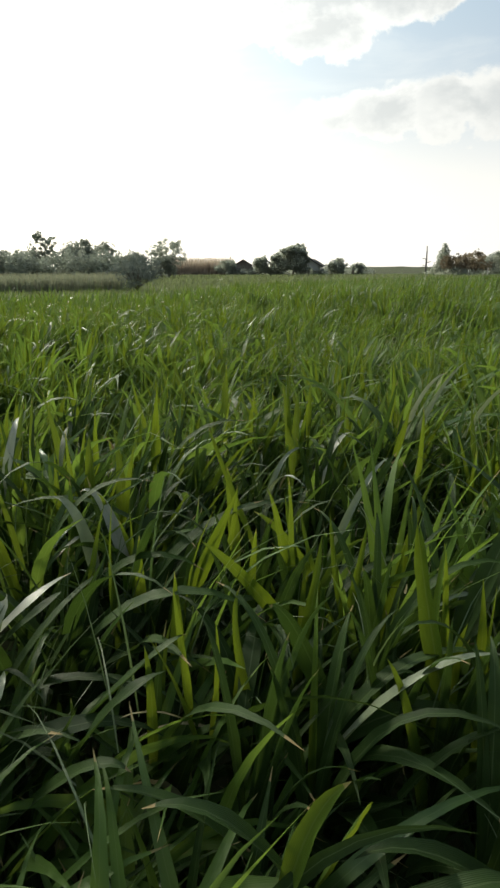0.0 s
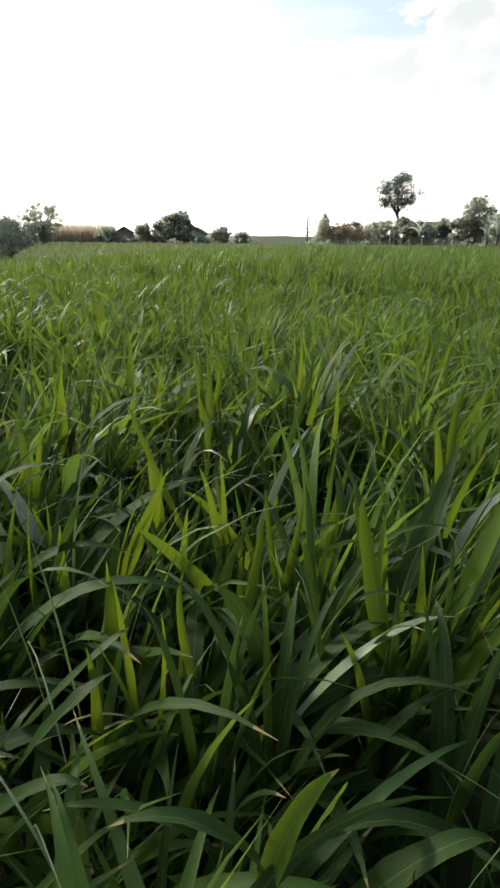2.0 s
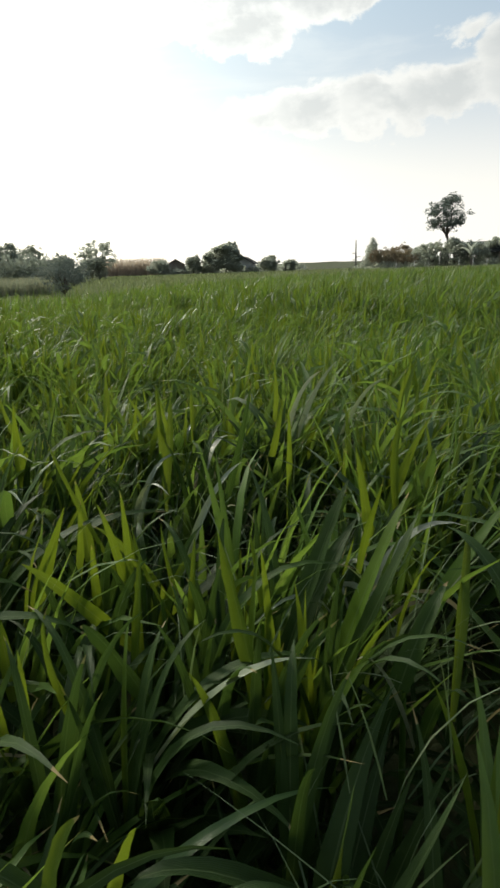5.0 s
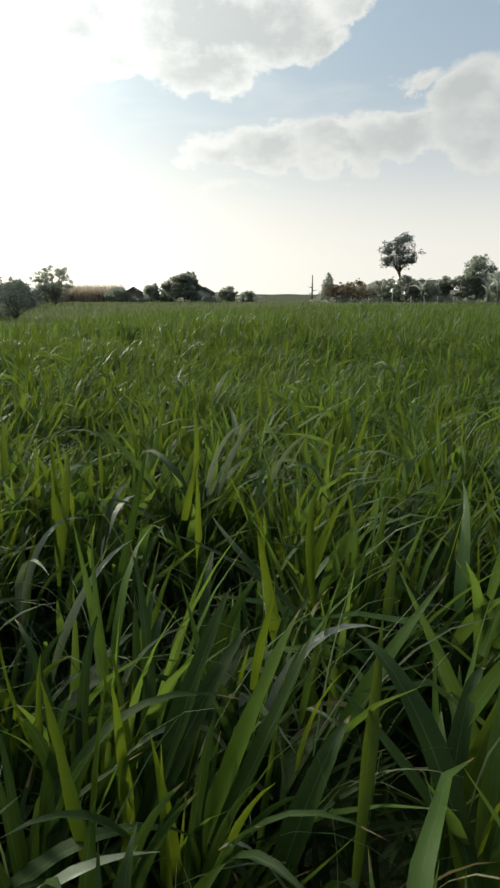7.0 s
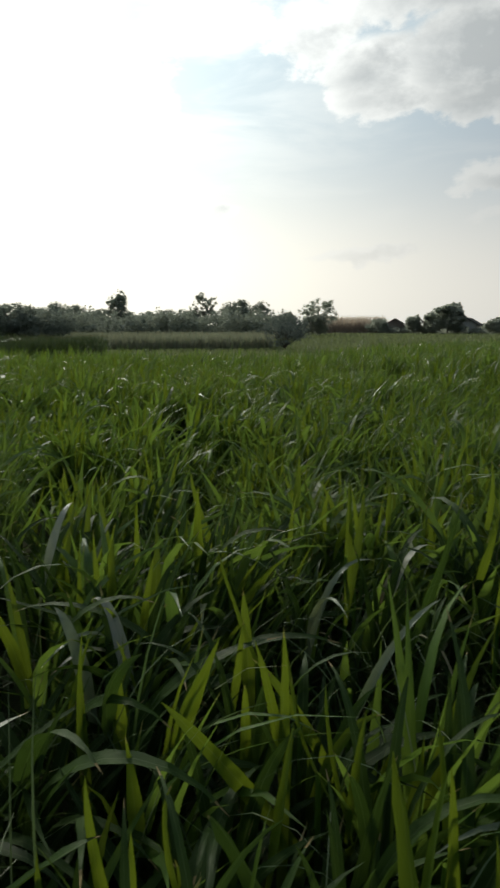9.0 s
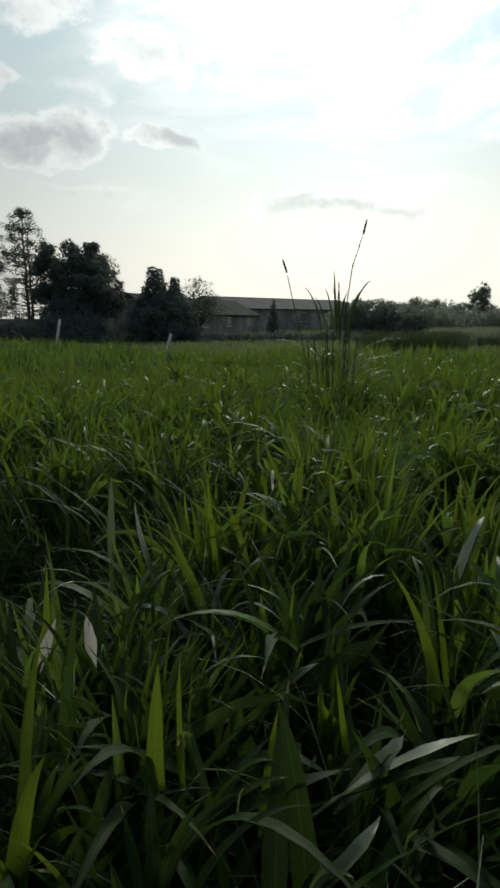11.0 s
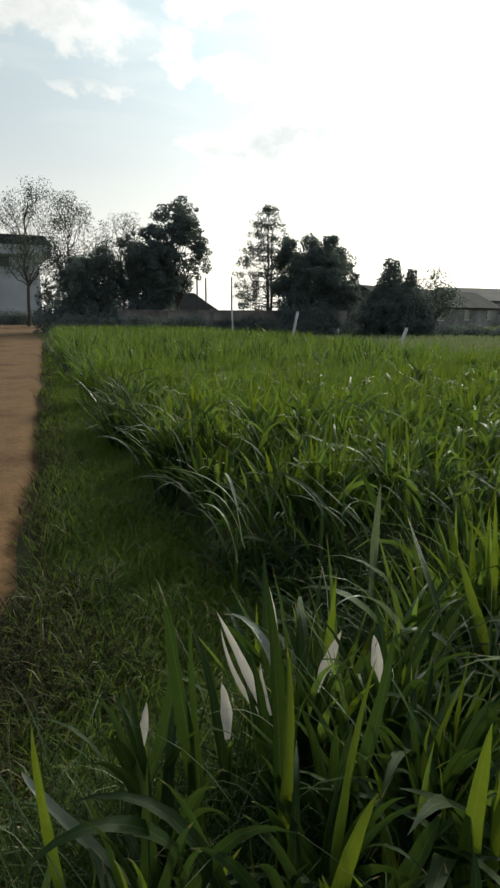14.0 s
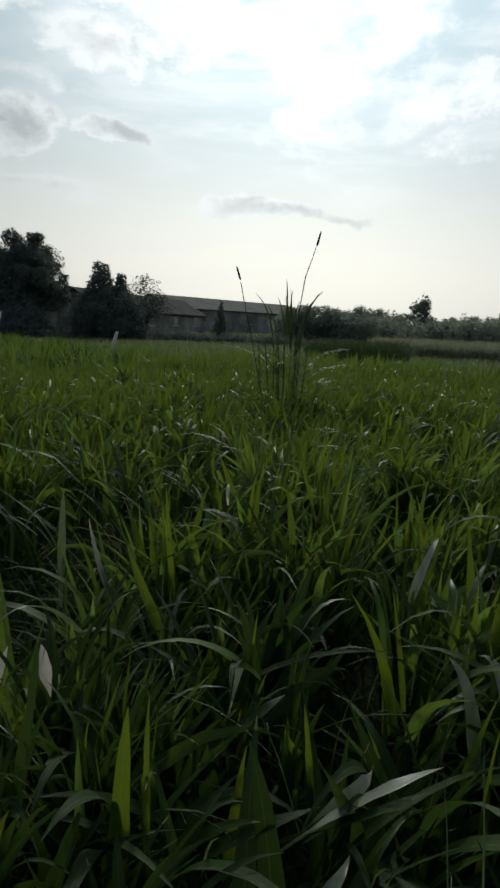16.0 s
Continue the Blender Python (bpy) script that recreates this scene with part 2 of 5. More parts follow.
M_LEAF = leaf_material("grass_leaf", (0.040, 0.079, 0.016), (0.059, 0.113, 0.021), (0.088, 0.154, 0.030), (0.186, 0.276, 0.036), 0.43, 0.46, spec=0.20)
M_SHEEN = leaf_material("glossy_leaf", (0.036, 0.078, 0.020), (0.056, 0.106, 0.026), (0.085, 0.140, 0.036), (0.15, 0.24, 0.03), 0.34, 0.34, spec=0.28)
# mature leaf, darkened past its own tone to paint shade in the stand
M_MATURE_SHADE = leaf_material("mature_shade_leaf", (0.016, 0.032, 0.008), (0.023, 0.045, 0.011), (0.036, 0.065, 0.016), (0.072, 0.125, 0.016), 0.25, 0.50, spec=0.13)
# whitish dry leaf, its colour brightened for the light it catches
M_BLEACH = leaf_material("bleached_lit_leaf", (0.50, 0.48, 0.42), (0.60, 0.57, 0.50), (0.70, 0.66, 0.59), (0.60, 0.53, 0.42), 0.45, 0.45)
M_YOUNG = leaf_material("young_leaf", (0.040, 0.078, 0.011), (0.055, 0.100, 0.014), (0.076, 0.126, 0.018), (0.174, 0.222, 0.012), 0.41, 0.50, spec=0.18)
M_FINE = leaf_material("fine_leaf", (0.045, 0.080, 0.028), (0.085, 0.130, 0.050), (0.19, 0.21, 0.12), (0.15, 0.24, 0.04), 0.34, 0.45, veins=False)
M_REEDY = leaf_material("dark_reed_leaf", (0.036, 0.056, 0.026), (0.050, 0.076, 0.032), (0.068, 0.096, 0.040), (0.09, 0.13, 0.03), 0.2, 0.5)
M_ARCH = leaf_material("arching_leaf", (0.05, 0.085, 0.035), (0.075, 0.115, 0.048), (0.15, 0.18, 0.10), (0.16, 0.22, 0.06), 0.3, 0.48)
M_DRY = leaf_material("withered_leaf", (0.15, 0.13, 0.06), (0.22, 0.20, 0.10), (0.32, 0.30, 0.18), (0.25, 0.18, 0.07), 0.3, 0.6)
# pale leaf: the white sheen on arching leaves is put into its colour
M_PALE = leaf_material("pale_sheen_leaf", (0.11, 0.14, 0.085), (0.17, 0.20, 0.13), (0.30, 0.31, 0.24), (0.18, 0.22, 0.08), 0.25, 0.34)
M_PASTURE = leaf_material("pasture_leaf", (0.080, 0.105, 0.044), (0.115, 0.142, 0.062), (0.165, 0.185, 0.092), (0.24, 0.28, 0.11), 0.40, 0.6, veins=False)
M_REED = leaf_material("reed_leaf", (0.12, 0.15, 0.10), (0.19, 0.21, 0.14), (0.34, 0.32, 0.23), (0.28, 0.29, 0.17), 0.4, 0.6, veins=False)
M_CANE = leaf_material("dry_cane", (0.38, 0.33, 0.26), (0.47, 0.40, 0.32), (0.56, 0.48, 0.39), (0.56, 0.46, 0.35), 0.5, 0.7, veins=False)
M_TURF = leaf_material("turf_leaf", (0.050, 0.086, 0.013), (0.082, 0.128, 0.019), (0.115, 0.150, 0.034), (0.21, 0.28, 0.034), 0.44, 0.65, veins=False, spec=0.12)
M_THATCH = leaf_material("worn_turf_leaf", (0.022, 0.022, 0.009), (0.034, 0.032, 0.013), (0.060, 0.050, 0.024), (0.06, 0.06, 0.02), 0.25, 0.7, veins=False, spec=0.08)
# haze put into the crown colours: bluish by the wall, palest far off
M_CROWN = leaf_material("tree_leaf", (0.092, 0.114, 0.106), (0.115, 0.140, 0.128), (0.140, 0.168, 0.146), (0.20, 0.22, 0.17), 0.28, 0.7, veins=False, dry=2, spec=0.1)
M_CROWN_DARK = leaf_material("sparse_tree_leaf", (0.062, 0.076, 0.070), (0.082, 0.100, 0.088), (0.105, 0.125, 0.104), (0.09, 0.11, 0.06), 0.25, 0.6, veins=False, dry=2)
M_CROWN_FAR_HAZED = leaf_material("hazed_far_leaf", (0.150, 0.166, 0.138), (0.200, 0.218, 0.178), (0.255, 0.270, 0.215), (0.52, 0.55, 0.45), 0.66, 0.8, veins=False, dry=2, spec=0.1)
M_CROWN_MID_HAZED = leaf_material("hazed_belt_leaf", (0.155, 0.178, 0.146), (0.195, 0.222, 0.180), (0.240, 0.265, 0.212), (0.34, 0.37, 0.28), 0.42, 0.7, veins=False, dry=2)
M_CROWN_DRY = leaf_material("dry_tree_leaf", (0.15, 0.125, 0.085), (0.20, 0.165, 0.11), (0.25, 0.21, 0.14), (0.32, 0.25, 0.15), 0.42, 0.6, veins=False, dry=2)
M_BARK = surface("bark", (0.05, 0.045, 0.038), (0.12, 0.10, 0.08), 5, 0.9, 0.6, 40)
M_SOIL = surface("field_soil", (0.036, 0.040, 0.018), (0.058, 0.066, 0.028), 0.5, 0.95, 0.5, 30, c3=(0.078, 0.086, 0.040))
M_TRACK = surface("dirt_track", (0.066, 0.036, 0.016), (0.160, 0.093, 0.044), 0.9, 0.95, 0.9, 14, c3=(0.110, 0.064, 0.031))
M_PLASTER = surface("stained_plaster", (0.10, 0.082, 0.066), (0.32, 0.28, 0.235), 0.55, 0.9, 0.2, 5)
M_PALE_WALL = surface("pale_stained_wall", (0.13, 0.125, 0.11), (0.36, 0.35, 0.315), 0.5, 0.9, 0.2, 3)
M_WHITE = surface("white_wall_paint", (0.42, 0.43, 0.42), (0.55, 0.55, 0.54), 0.35, 0.8, 0.1, 5)
M_ROOF = surface("roof_sheet", (0.022, 0.024, 0.024), (0.044, 0.046, 0.044), 0.6, 1.0, 0.2, 8)
M_ROOF_PALE = surface("pale_roof_sheet", (0.060, 0.061, 0.058), (0.100, 0.100, 0.094), 0.6, 0.9, 0.2, 8)
M_GLASS = surface("dark_window", (0.05, 0.05, 0.048), (0.08, 0.08, 0.075), 1.0, 0.35, 0.0, 4)
M_POST = surface("weathered_post", (0.42, 0.40, 0.36), (0.66, 0.64, 0.60), 6, 0.85, 0.3, 50)
M_IRON = surface("pole_wood", (0.06, 0.055, 0.05), (0.11, 0.10, 0.09), 6, 0.8, 0.3, 50)


# ---------------------------------------------------------------- mesh helpers
def raw_mesh(name, verts, quads, uvs=None, mats=(), index=None, smooth=True):
    """A mesh from arrays: verts (n, 3), faces (m, 3 or 4), uvs per vertex."""
    me = bpy.data.meshes.new(name)
    verts, quads = np.asarray(verts, np.float32), np.asarray(quads, np.int32)
    k = quads.shape[1]
    me.vertices.add(len(verts))
    me.vertices.foreach_set("co", verts.ravel())
    me.loops.add(quads.size)
    me.loops.foreach_set("vertex_index", quads.ravel())
    me.polygons.add(len(quads))
    me.polygons.foreach_set("loop_start", np.arange(0, quads.size, k, dtype=np.int32))
    me.polygons.foreach_set("use_smooth", np.full(len(quads), smooth))
    if uvs is not None:
        layer = me.uv_layers.new(name="UVMap")
        layer.data.foreach_set("uv", np.asarray(uvs, np.float32)[quads.ravel()].ravel())
    for mt in mats:
        me.materials.append(mt)
    if index is not None:
        me.polygons.foreach_set("material_index", np.asarray(index, np.int32))
    me.update(calc_edges=True)
    return me


def part(name, me, parent=None, label=""):
    if not isinstance(me, bpy.types.Mesh):
        raise TypeError(name)
    ob = new(name, me)
    if parent is not None:
        ob.parent = parent
    return tagged(ob, label)


def bm_mesh(name, bm, mat):
    me = bpy.data.meshes.new(name)
    bm.normal_update()
    bm.to_mesh(me)
    bm.free()
    me.materials.append(mat)
    return me


def box(bm, x0, y0, z0, x1, y1, z1, bevel=0.0):
    vs = bmesh.ops.create_cube(bm, size=1.0)["verts"]
    for v in vs:
        v.co = Vector((x0 + (v.co.x + 0.5) * (x1 - x0), y0 + (v.co.y + 0.5) * (y1 - y0), z0 + (v.co.z + 0.5) * (z1 - z0)))
    if bevel:
        bmesh.ops.bevel(bm, geom=list({e for v in vs for e in v.link_edges}), offset=bevel, segments=2, affect="EDGES")


def box_mesh(name, mat, x0, y0, z0, x1, y1, z1, bevel=0.0):
    bm = bmesh.new()
    box(bm, x0, y0, z0, x1, y1, z1, bevel)
    return bm_mesh(name, bm, mat)


def thing(name, x, y, z, label, category, group="", turn=0.0, kind=""):
    e = new(name)
    e.empty_display_size = 0.1
    e.matrix_basis = pose(x, y, z, 0, 0, turn)
    return tagged(e, label, category, group, kind)


def tube(paths, sides=6):
    """Verts and quads of tapered tubes; each path is (points (k, 3), radii (k))."""
    V, F, at = [], [], 0
    ang = np.linspace(0, 2 * np.pi, sides, endpoint=False)
    for pts, rad in paths:
        pts, rad = np.asarray(pts, float), np.asarray(rad, float)
        t = np.gradient(pts, axis=0)
        t /= np.linalg.norm(t, axis=1)[:, None] + 1e-9
        ref = np.where(np.abs(t[:, 2:3]) > 0.9, np.array([[1.0, 0, 0]]), np.array([[0, 0, 1.0]]))
        a = np.cross(t, ref)
        a /= np.linalg.norm(a, axis=1)[:, None] + 1e-9
        b = np.cross(t, a)
        ring = pts[:, None] + rad[:, None, None] * (np.cos(ang)[None, :, None] * a[:, None] + np.sin(ang)[None, :, None] * b[:, None])
        k = len(pts)
        V.append(ring.reshape(-1, 3))
        i, j = np.meshgrid(np.arange(k - 1), np.arange(sides), indexing="ij")
        n = (j + 1) % sides
        F.append(np.stack([at + i * sides + j, at + i * sides + n, at + (i + 1) * sides + n, at + (i + 1) * sides + j], -1).reshape(-1, 4))
        at += k * sides
    return np.concatenate(V), np.concatenate(F)


def blades(rng, base, length, width, azim, rise, droop, rows=6, fold=0.22, sway=0.25, twist=0.5, power=1.6, start=0.5):
    """Verts, quads and uvs of many grass leaves. rise: angle at the foot; droop: how far it bends over on the way to the tip (radians)."""
    n = len(base)
    s = np.linspace(0, 1, rows)[None, :]
    el = rise[:, None] - droop[:, None] * s ** power
    az = azim[:, None] + (rng.normal(0, sway, n))[:, None] * s ** 2
    tan = np.stack([np.cos(el) * np.cos(az), np.cos(el) * np.sin(az), np.sin(el)], -1)
    step = (length / (rows - 1))[:, None, None] * 0.5 * (tan[:, 1:] + tan[:, :-1])
    mid = base[:, None] + np.concatenate([np.zeros((n, 1, 3)), np.cumsum(step, 1)], 1)
    side = np.stack([-np.sin(az), np.cos(az), np.zeros_like(az)], -1)
    up = np.cross(tan, side)
    roll = rng.normal(0, twist, n)[:, None] + rng.normal(0, twist, n)[:, None] * s
    across = side * np.cos(roll)[..., None] + up * np.sin(roll)[..., None]
    out = np.cross(tan, across)
    prof = (start + (1 - start) * np.minimum(1, s / 0.3)) * np.maximum(1 - s ** 1.25, 0.010)
    half = 0.5 * width[:, None] * prof
    e1 = mid - across * half[..., None] + out * (half * fold)[..., None]
    e2 = mid + across * half[..., None] + out * (half * fold)[..., None]
    v = np.stack([e1, mid, e2], 2).reshape(-1, 3)
    uv = np.stack(np.broadcast_arrays(np.array([0.0, 0.5, 1.0])[None, None, :], s[:, :, None]), -1)
    uv = np.broadcast_to(uv, (n, rows, 3, 2)).reshape(-1, 2)
    i, j, k = np.meshgrid(np.arange(n), np.arange(rows - 1), np.arange(2), indexing="ij")
    o = i * rows * 3 + j * 3 + k
    q = np.stack([o, o + 1, o + 4, o + 3], -1).reshape(-1, 4)
    return v, q, uv


def strips(rng, base, length, width, azim, rise, droop, rows=3, twist=0.6):
    """As blades, but flat and two vertices wide: for grass far off."""
    n = len(base)
    s = np.linspace(0, 1, rows)[None, :]
    el = rise[:, None] - droop[:, None] * s ** 1.5
    tan = np.stack([np.cos(el) * np.cos(azim)[:, None], np.cos(el) * np.sin(azim)[:, None], np.sin(el)], -1)
    step = (length / (rows - 1))[:, None, None] * 0.5 * (tan[:, 1:] + tan[:, :-1])
    mid = base[:, None] + np.concatenate([np.zeros((n, 1, 3)), np.cumsum(step, 1)], 1)
    face = azim + np.pi / 2 + rng.normal(0, twist, n)
    side = np.stack([np.cos(face), np.sin(face), np.zeros(n)], -1)[:, None]
    half = (0.5 * width[:, None] * np.maximum(1 - s ** 2, 0.03))[..., None]
    v = np.stack([mid - side * half, mid + side * half], 2).reshape(-1, 3)
    uv = np.broadcast_to(np.stack(np.broadcast_arrays(np.array([0.3, 0.7])[None, None, :], s[:, :, None]), -1), (n, rows, 2, 2)).reshape(-1, 2)
    i, j = np.meshgrid(np.arange(n), np.arange(rows - 1), indexing="ij")
    o = i * rows * 2 + j * 2
    q = np.stack([o, o + 1, o + 3, o + 2], -1).reshape(-1, 4)
    return v, q, uv


def join_arrays(sets):
    V, F, U, I, at = [], [], [], [], 0
    for (v, q, uv), m in sets:
        V.append(v), F.append(q + at), U.append(uv), I.append(np.full(len(q), m))
        at += len(v)
    return np.concatenate(V), np.concatenate(F), np.concatenate(U), np.concatenate(I)


# ---------------------------------------------------------------- ground
def grid_mesh(name, xs, ys, height, mat):
    X, Y = np.meshgrid(xs, ys, indexing="ij")
    v = np.stack([X, Y, height(X, Y)], -1).reshape(-1, 3)
    a, b = len(xs), len(ys)
    i, j = np.meshgrid(np.arange(a - 1), np.arange(b - 1), indexing="ij")
    o = i * b + j
    return raw_mesh(name, v, np.stack([o, o + b, o + b + 1, o + 1], -1).reshape(-1, 4), None, (mat,))


def spread(lo, hi, near, count):
    u = np.linspace(-1, 1, count)
    c = np.sign(u) * (np.abs(u) ** 3.2)
    return np.where(c < 0, -c * lo, c * hi) + near * u


ground = part("ground", grid_mesh("ground", spread(-3000, 3000, 6, 121), spread(-3000, 3000, 6, 121),
                                  lambda x, y: -0.07 + 0.012 * np.sin(1.7 * x) * np.sin(1.3 * y + 0.4), M_SOIL))
tagged(ground, "flat field soil with short green growth reaching the horizon", "ground", kind="structure")
rng = np.random.default_rng(4)


def edge_y(x):
    """The y at which the tall stand begins, beside the mown verge."""
    far = np.interp(x, (-45, -27.8, -20, -10.4, -6.1, -3.3), (2.55, 1.82, 1.48, 1.08, 0.92, 0.92)) + 0.09 * np.sin(2.3 * x) + 0.06 * np.sin(5.3 * x + 1) + 0.05 * np.sin(11.1 * x)
    notch = 0.55 * np.exp(-((x + 1.95) / 0.45) ** 2)
    near = -0.12 + 0.05 * np.sin(5 * x)
    k = 1 / (1 + np.exp(-(x + 1.18) / 0.07))
    return far * (1 - k) + near * k + notch * (1 - k)


def track_edge(x):
    return np.interp(x, (-75, -57, -18, -7.9, -5.2, -3.8, -3.2, -2.8, -2.2, -1.0, 12), (3.05, 2.26, 0.65, 0.21, 0.07, -0.03, -0.08, -0.15, -0.40, -1.0, -1.2)) + 0.025 * np.sin(1.9 * x) + 0.015 * np.sin(5.3 * x)


tx, ts = np.meshgrid(np.linspace(-74, 12, 301), np.linspace(0, 1, 31), indexing="ij")
tlow = -3.2 + 0.10 * np.sin(0.7 * tx) + 0.05 * np.sin(2.9 * tx + 1) + 0.03 * np.sin(7.3 * tx)
ty = tlow + ts * (track_edge(tx) - tlow)
tz = (0.012 + 0.016 * np.sin(2.1 * tx + 3 * ty) * np.sin(1.1 * tx) * np.cos(4 * ty) + 0.010 * np.sin(9 * tx + 2 * ty) * np.sin(8 * ty)
      - 0.04 * np.exp(-((ty + 0.95) / 0.28) ** 2) - 0.09 * np.clip((np.abs(ts - 0.5) - 0.46) / 0.04, 0, 1))
ti, tj = np.meshgrid(np.arange(300), np.arange(30), indexing="ij")
to = ti * 31 + tj
track = part("dirt_track", raw_mesh("dirt_track", np.stack([tx, ty, tz], -1).reshape(-1, 3), np.stack([to, to + 31, to + 32, to + 1], -1).reshape(-1, 4), None, (M_TRACK,)))
tagged(track, "bare reddish-brown earth track beside the grass field", "dirt track", kind="structure")


# ---------------------------------------------------------------- the tall stand of fodder grass
def canopy(x, y):
    """Height of the leaf tips over the field."""
    return (0.66 + 0.045 * np.sin(1.9 * x + 0.7 * y) * np.sin(1.3 * y - 0.5 * x + 1) + 0.03 * np.sin(4.3 * x + 1.1) * np.sin(3.7 * y)
            + 0.05 * np.sin(0.5 * x + 0.3 * y + 2) + 0.07 * np.sin(0.9 * x + 0.4) * np.sin(0.75 * y + 0.2 * x) * np.clip((np.hypot(x, y) - 2.5) / 3, 0, 1)
            + 0.17 * np.exp(-((x - 2.2) / 3.6) ** 2 - ((y - 11.5) / 2.6) ** 2) + 0.10 * np.exp(-((x - 6.0) / 2.5) ** 2 - ((y - 8.5) / 1.6) ** 2))


REACH_AZ = (-92, -44, -20, -5, 3, 8, 20, 36, 45, 54, 62, 76, 90, 106)
REACH = (12, 40, 36, 26, 19, 16, 14.8, 16.5, 16, 16.5, 21, 34, 38, 40)


def scatter(r0, r1, density, a0=-42, a1=104, per=26, spread_r=0.055):
    """Leaf feet in tussocks: x, y, the way each leaf leans, and its tussock's height over the others."""
    n = int(density * (a1 - a0) / 360 * math.pi * (r1 * r1 - r0 * r0) / per)
    r = np.sqrt(rng.uniform(r0 * r0, r1 * r1, n))
    deg = rng.uniform(a0, a1, n)
    a = np.radians(deg)
    x, y = 0.12 - r * np.sin(a), 0.06 + r * np.cos(a)
    ok = (y > edge_y(x)) & (r < np.interp(deg, REACH_AZ, REACH) + rng.normal(0, 0.5, n))
    x, y = np.repeat(x[ok], per), np.repeat(y[ok], per)
    up = np.repeat(np.clip(rng.normal(0, 0.055, int(ok.sum())), -0.14, 0.09), per)
    ox, oy = rng.normal(0, spread_r, len(x)), rng.normal(0, spread_r, len(x))
    lean = np.arctan2(oy, ox) + rng.normal(0, 0.7, len(x))
    return x + ox, y + oy, lean, up


WIND = 0.45


def leaf_habit(k, mat, tp, near, size):
    """Length, width, rise, droop and foot height of k leaves: 0 arching, 1 young and upright, 2 fine."""
    if mat == 0:
        ln = rng.uniform(0.38, 0.75 if near else 0.62, k) * size
        wd = rng.uniform(0.028, 0.056 if near else 0.052, k) * size
        bent = rng.uniform(0, 1, k) < (0.12 if near else 0.15)
        rise, dr = rng.normal(1.28, 0.16, k), np.where(bent, rng.uniform(1.2, 2.3, k), rng.uniform(0.05, 0.7, k))
        z = tp - (0.93 - 0.17 * dr) * ln * rng.uniform(0.9, 1.15, k) - rng.uniform(0.0, 0.16, k)
    elif mat == 1:
        ln, wd = rng.uniform(0.22, 0.50, k) * size, rng.uniform(0.020, 0.050, k) * size
        rise, dr = rng.normal(1.36, 0.16, k), rng.uniform(0.0, 0.6, k)
        z = tp + rng.uniform(-0.16, 0.06, k) - ln * 0.95
    else:
        ln, wd = rng.uniform(0.25, 0.6, k) * size, rng.uniform(0.003, 0.010, k) * size
        rise, dr = rng.uniform(0.6, 1.5, k), rng.uniform(0.2, 2.0, k)
        z = tp - rng.uniform(0.2, 0.5, k)
    if mat == 3:
        ln, wd = rng.uniform(0.35, 0.6, k) * size, rng.uniform(0.014, 0.030, k) * size
        rise, dr = rng.normal(1.15, 0.15, k), rng.uniform(0.5, 1.6, k)
        z = tp + rng.uniform(-0.12, 0.04, k) - (0.86 - 0.2 * dr) * ln
    return ln, wd, rise, dr, np.maximum(z, 0.03)


def stand(x, y, lean, up, rows, young=0.33, near=False, size=1.0, flat=False):
    """Leaves of the stand on the given spots: arching ones, young upright ones and fine ones."""
    n = len(x)
    dip = np.clip((1.05 - np.hypot(x - 0.1, y)) / 0.6, 0, 1)
    top = canopy(x, y) + up - ((0.05 + 0.17 * dip) if near else 0.0)
    kind = rng.uniform(0, 1, n)
    yo, fi = kind < young, kind > (0.86 if near else 0.84)
    wi = ~fi & (kind > (0.83 if near else 0.78))
    ar = ~yo & ~fi & ~wi
    out = []
    for mask, mat in ((ar, 0), (yo, 1), (fi, 2), (wi, 3)):
        k = int(mask.sum())
        if not k:
            continue
        px, py, tp, az = x[mask], y[mask], top[mask], lean[mask]
        # the wind lays the leaves over towards +x, in gusts
        az = np.arctan2(np.sin(az), np.cos(az) + WIND * (1 + np.sin(1.3 * px + 0.9 * py)))
        if mat == 3:
            az = rng.normal(0.15, 0.55, k)
        ln, wd, rise, dr, z = leaf_habit(k, mat, tp, near, size)
        base = np.stack([px, py, z], -1)
        out.append((strips(rng, base, ln, wd, az, rise, dr, rows) if flat else blades(rng, base, ln, wd, az, rise, dr, rows), mat))
    return out


def apex(rise, droop, power=1.6):
    """How high the crown of a leaf's bow stands over its foot, for a leaf 1 m long."""
    q = np.linspace(0, 1, 25)[None, :]
    el = rise[:, None] - droop[:, None] * q ** power
    return np.maximum.accumulate(np.cumsum(np.sin(el), 1) / 25, 1)[:, -1]


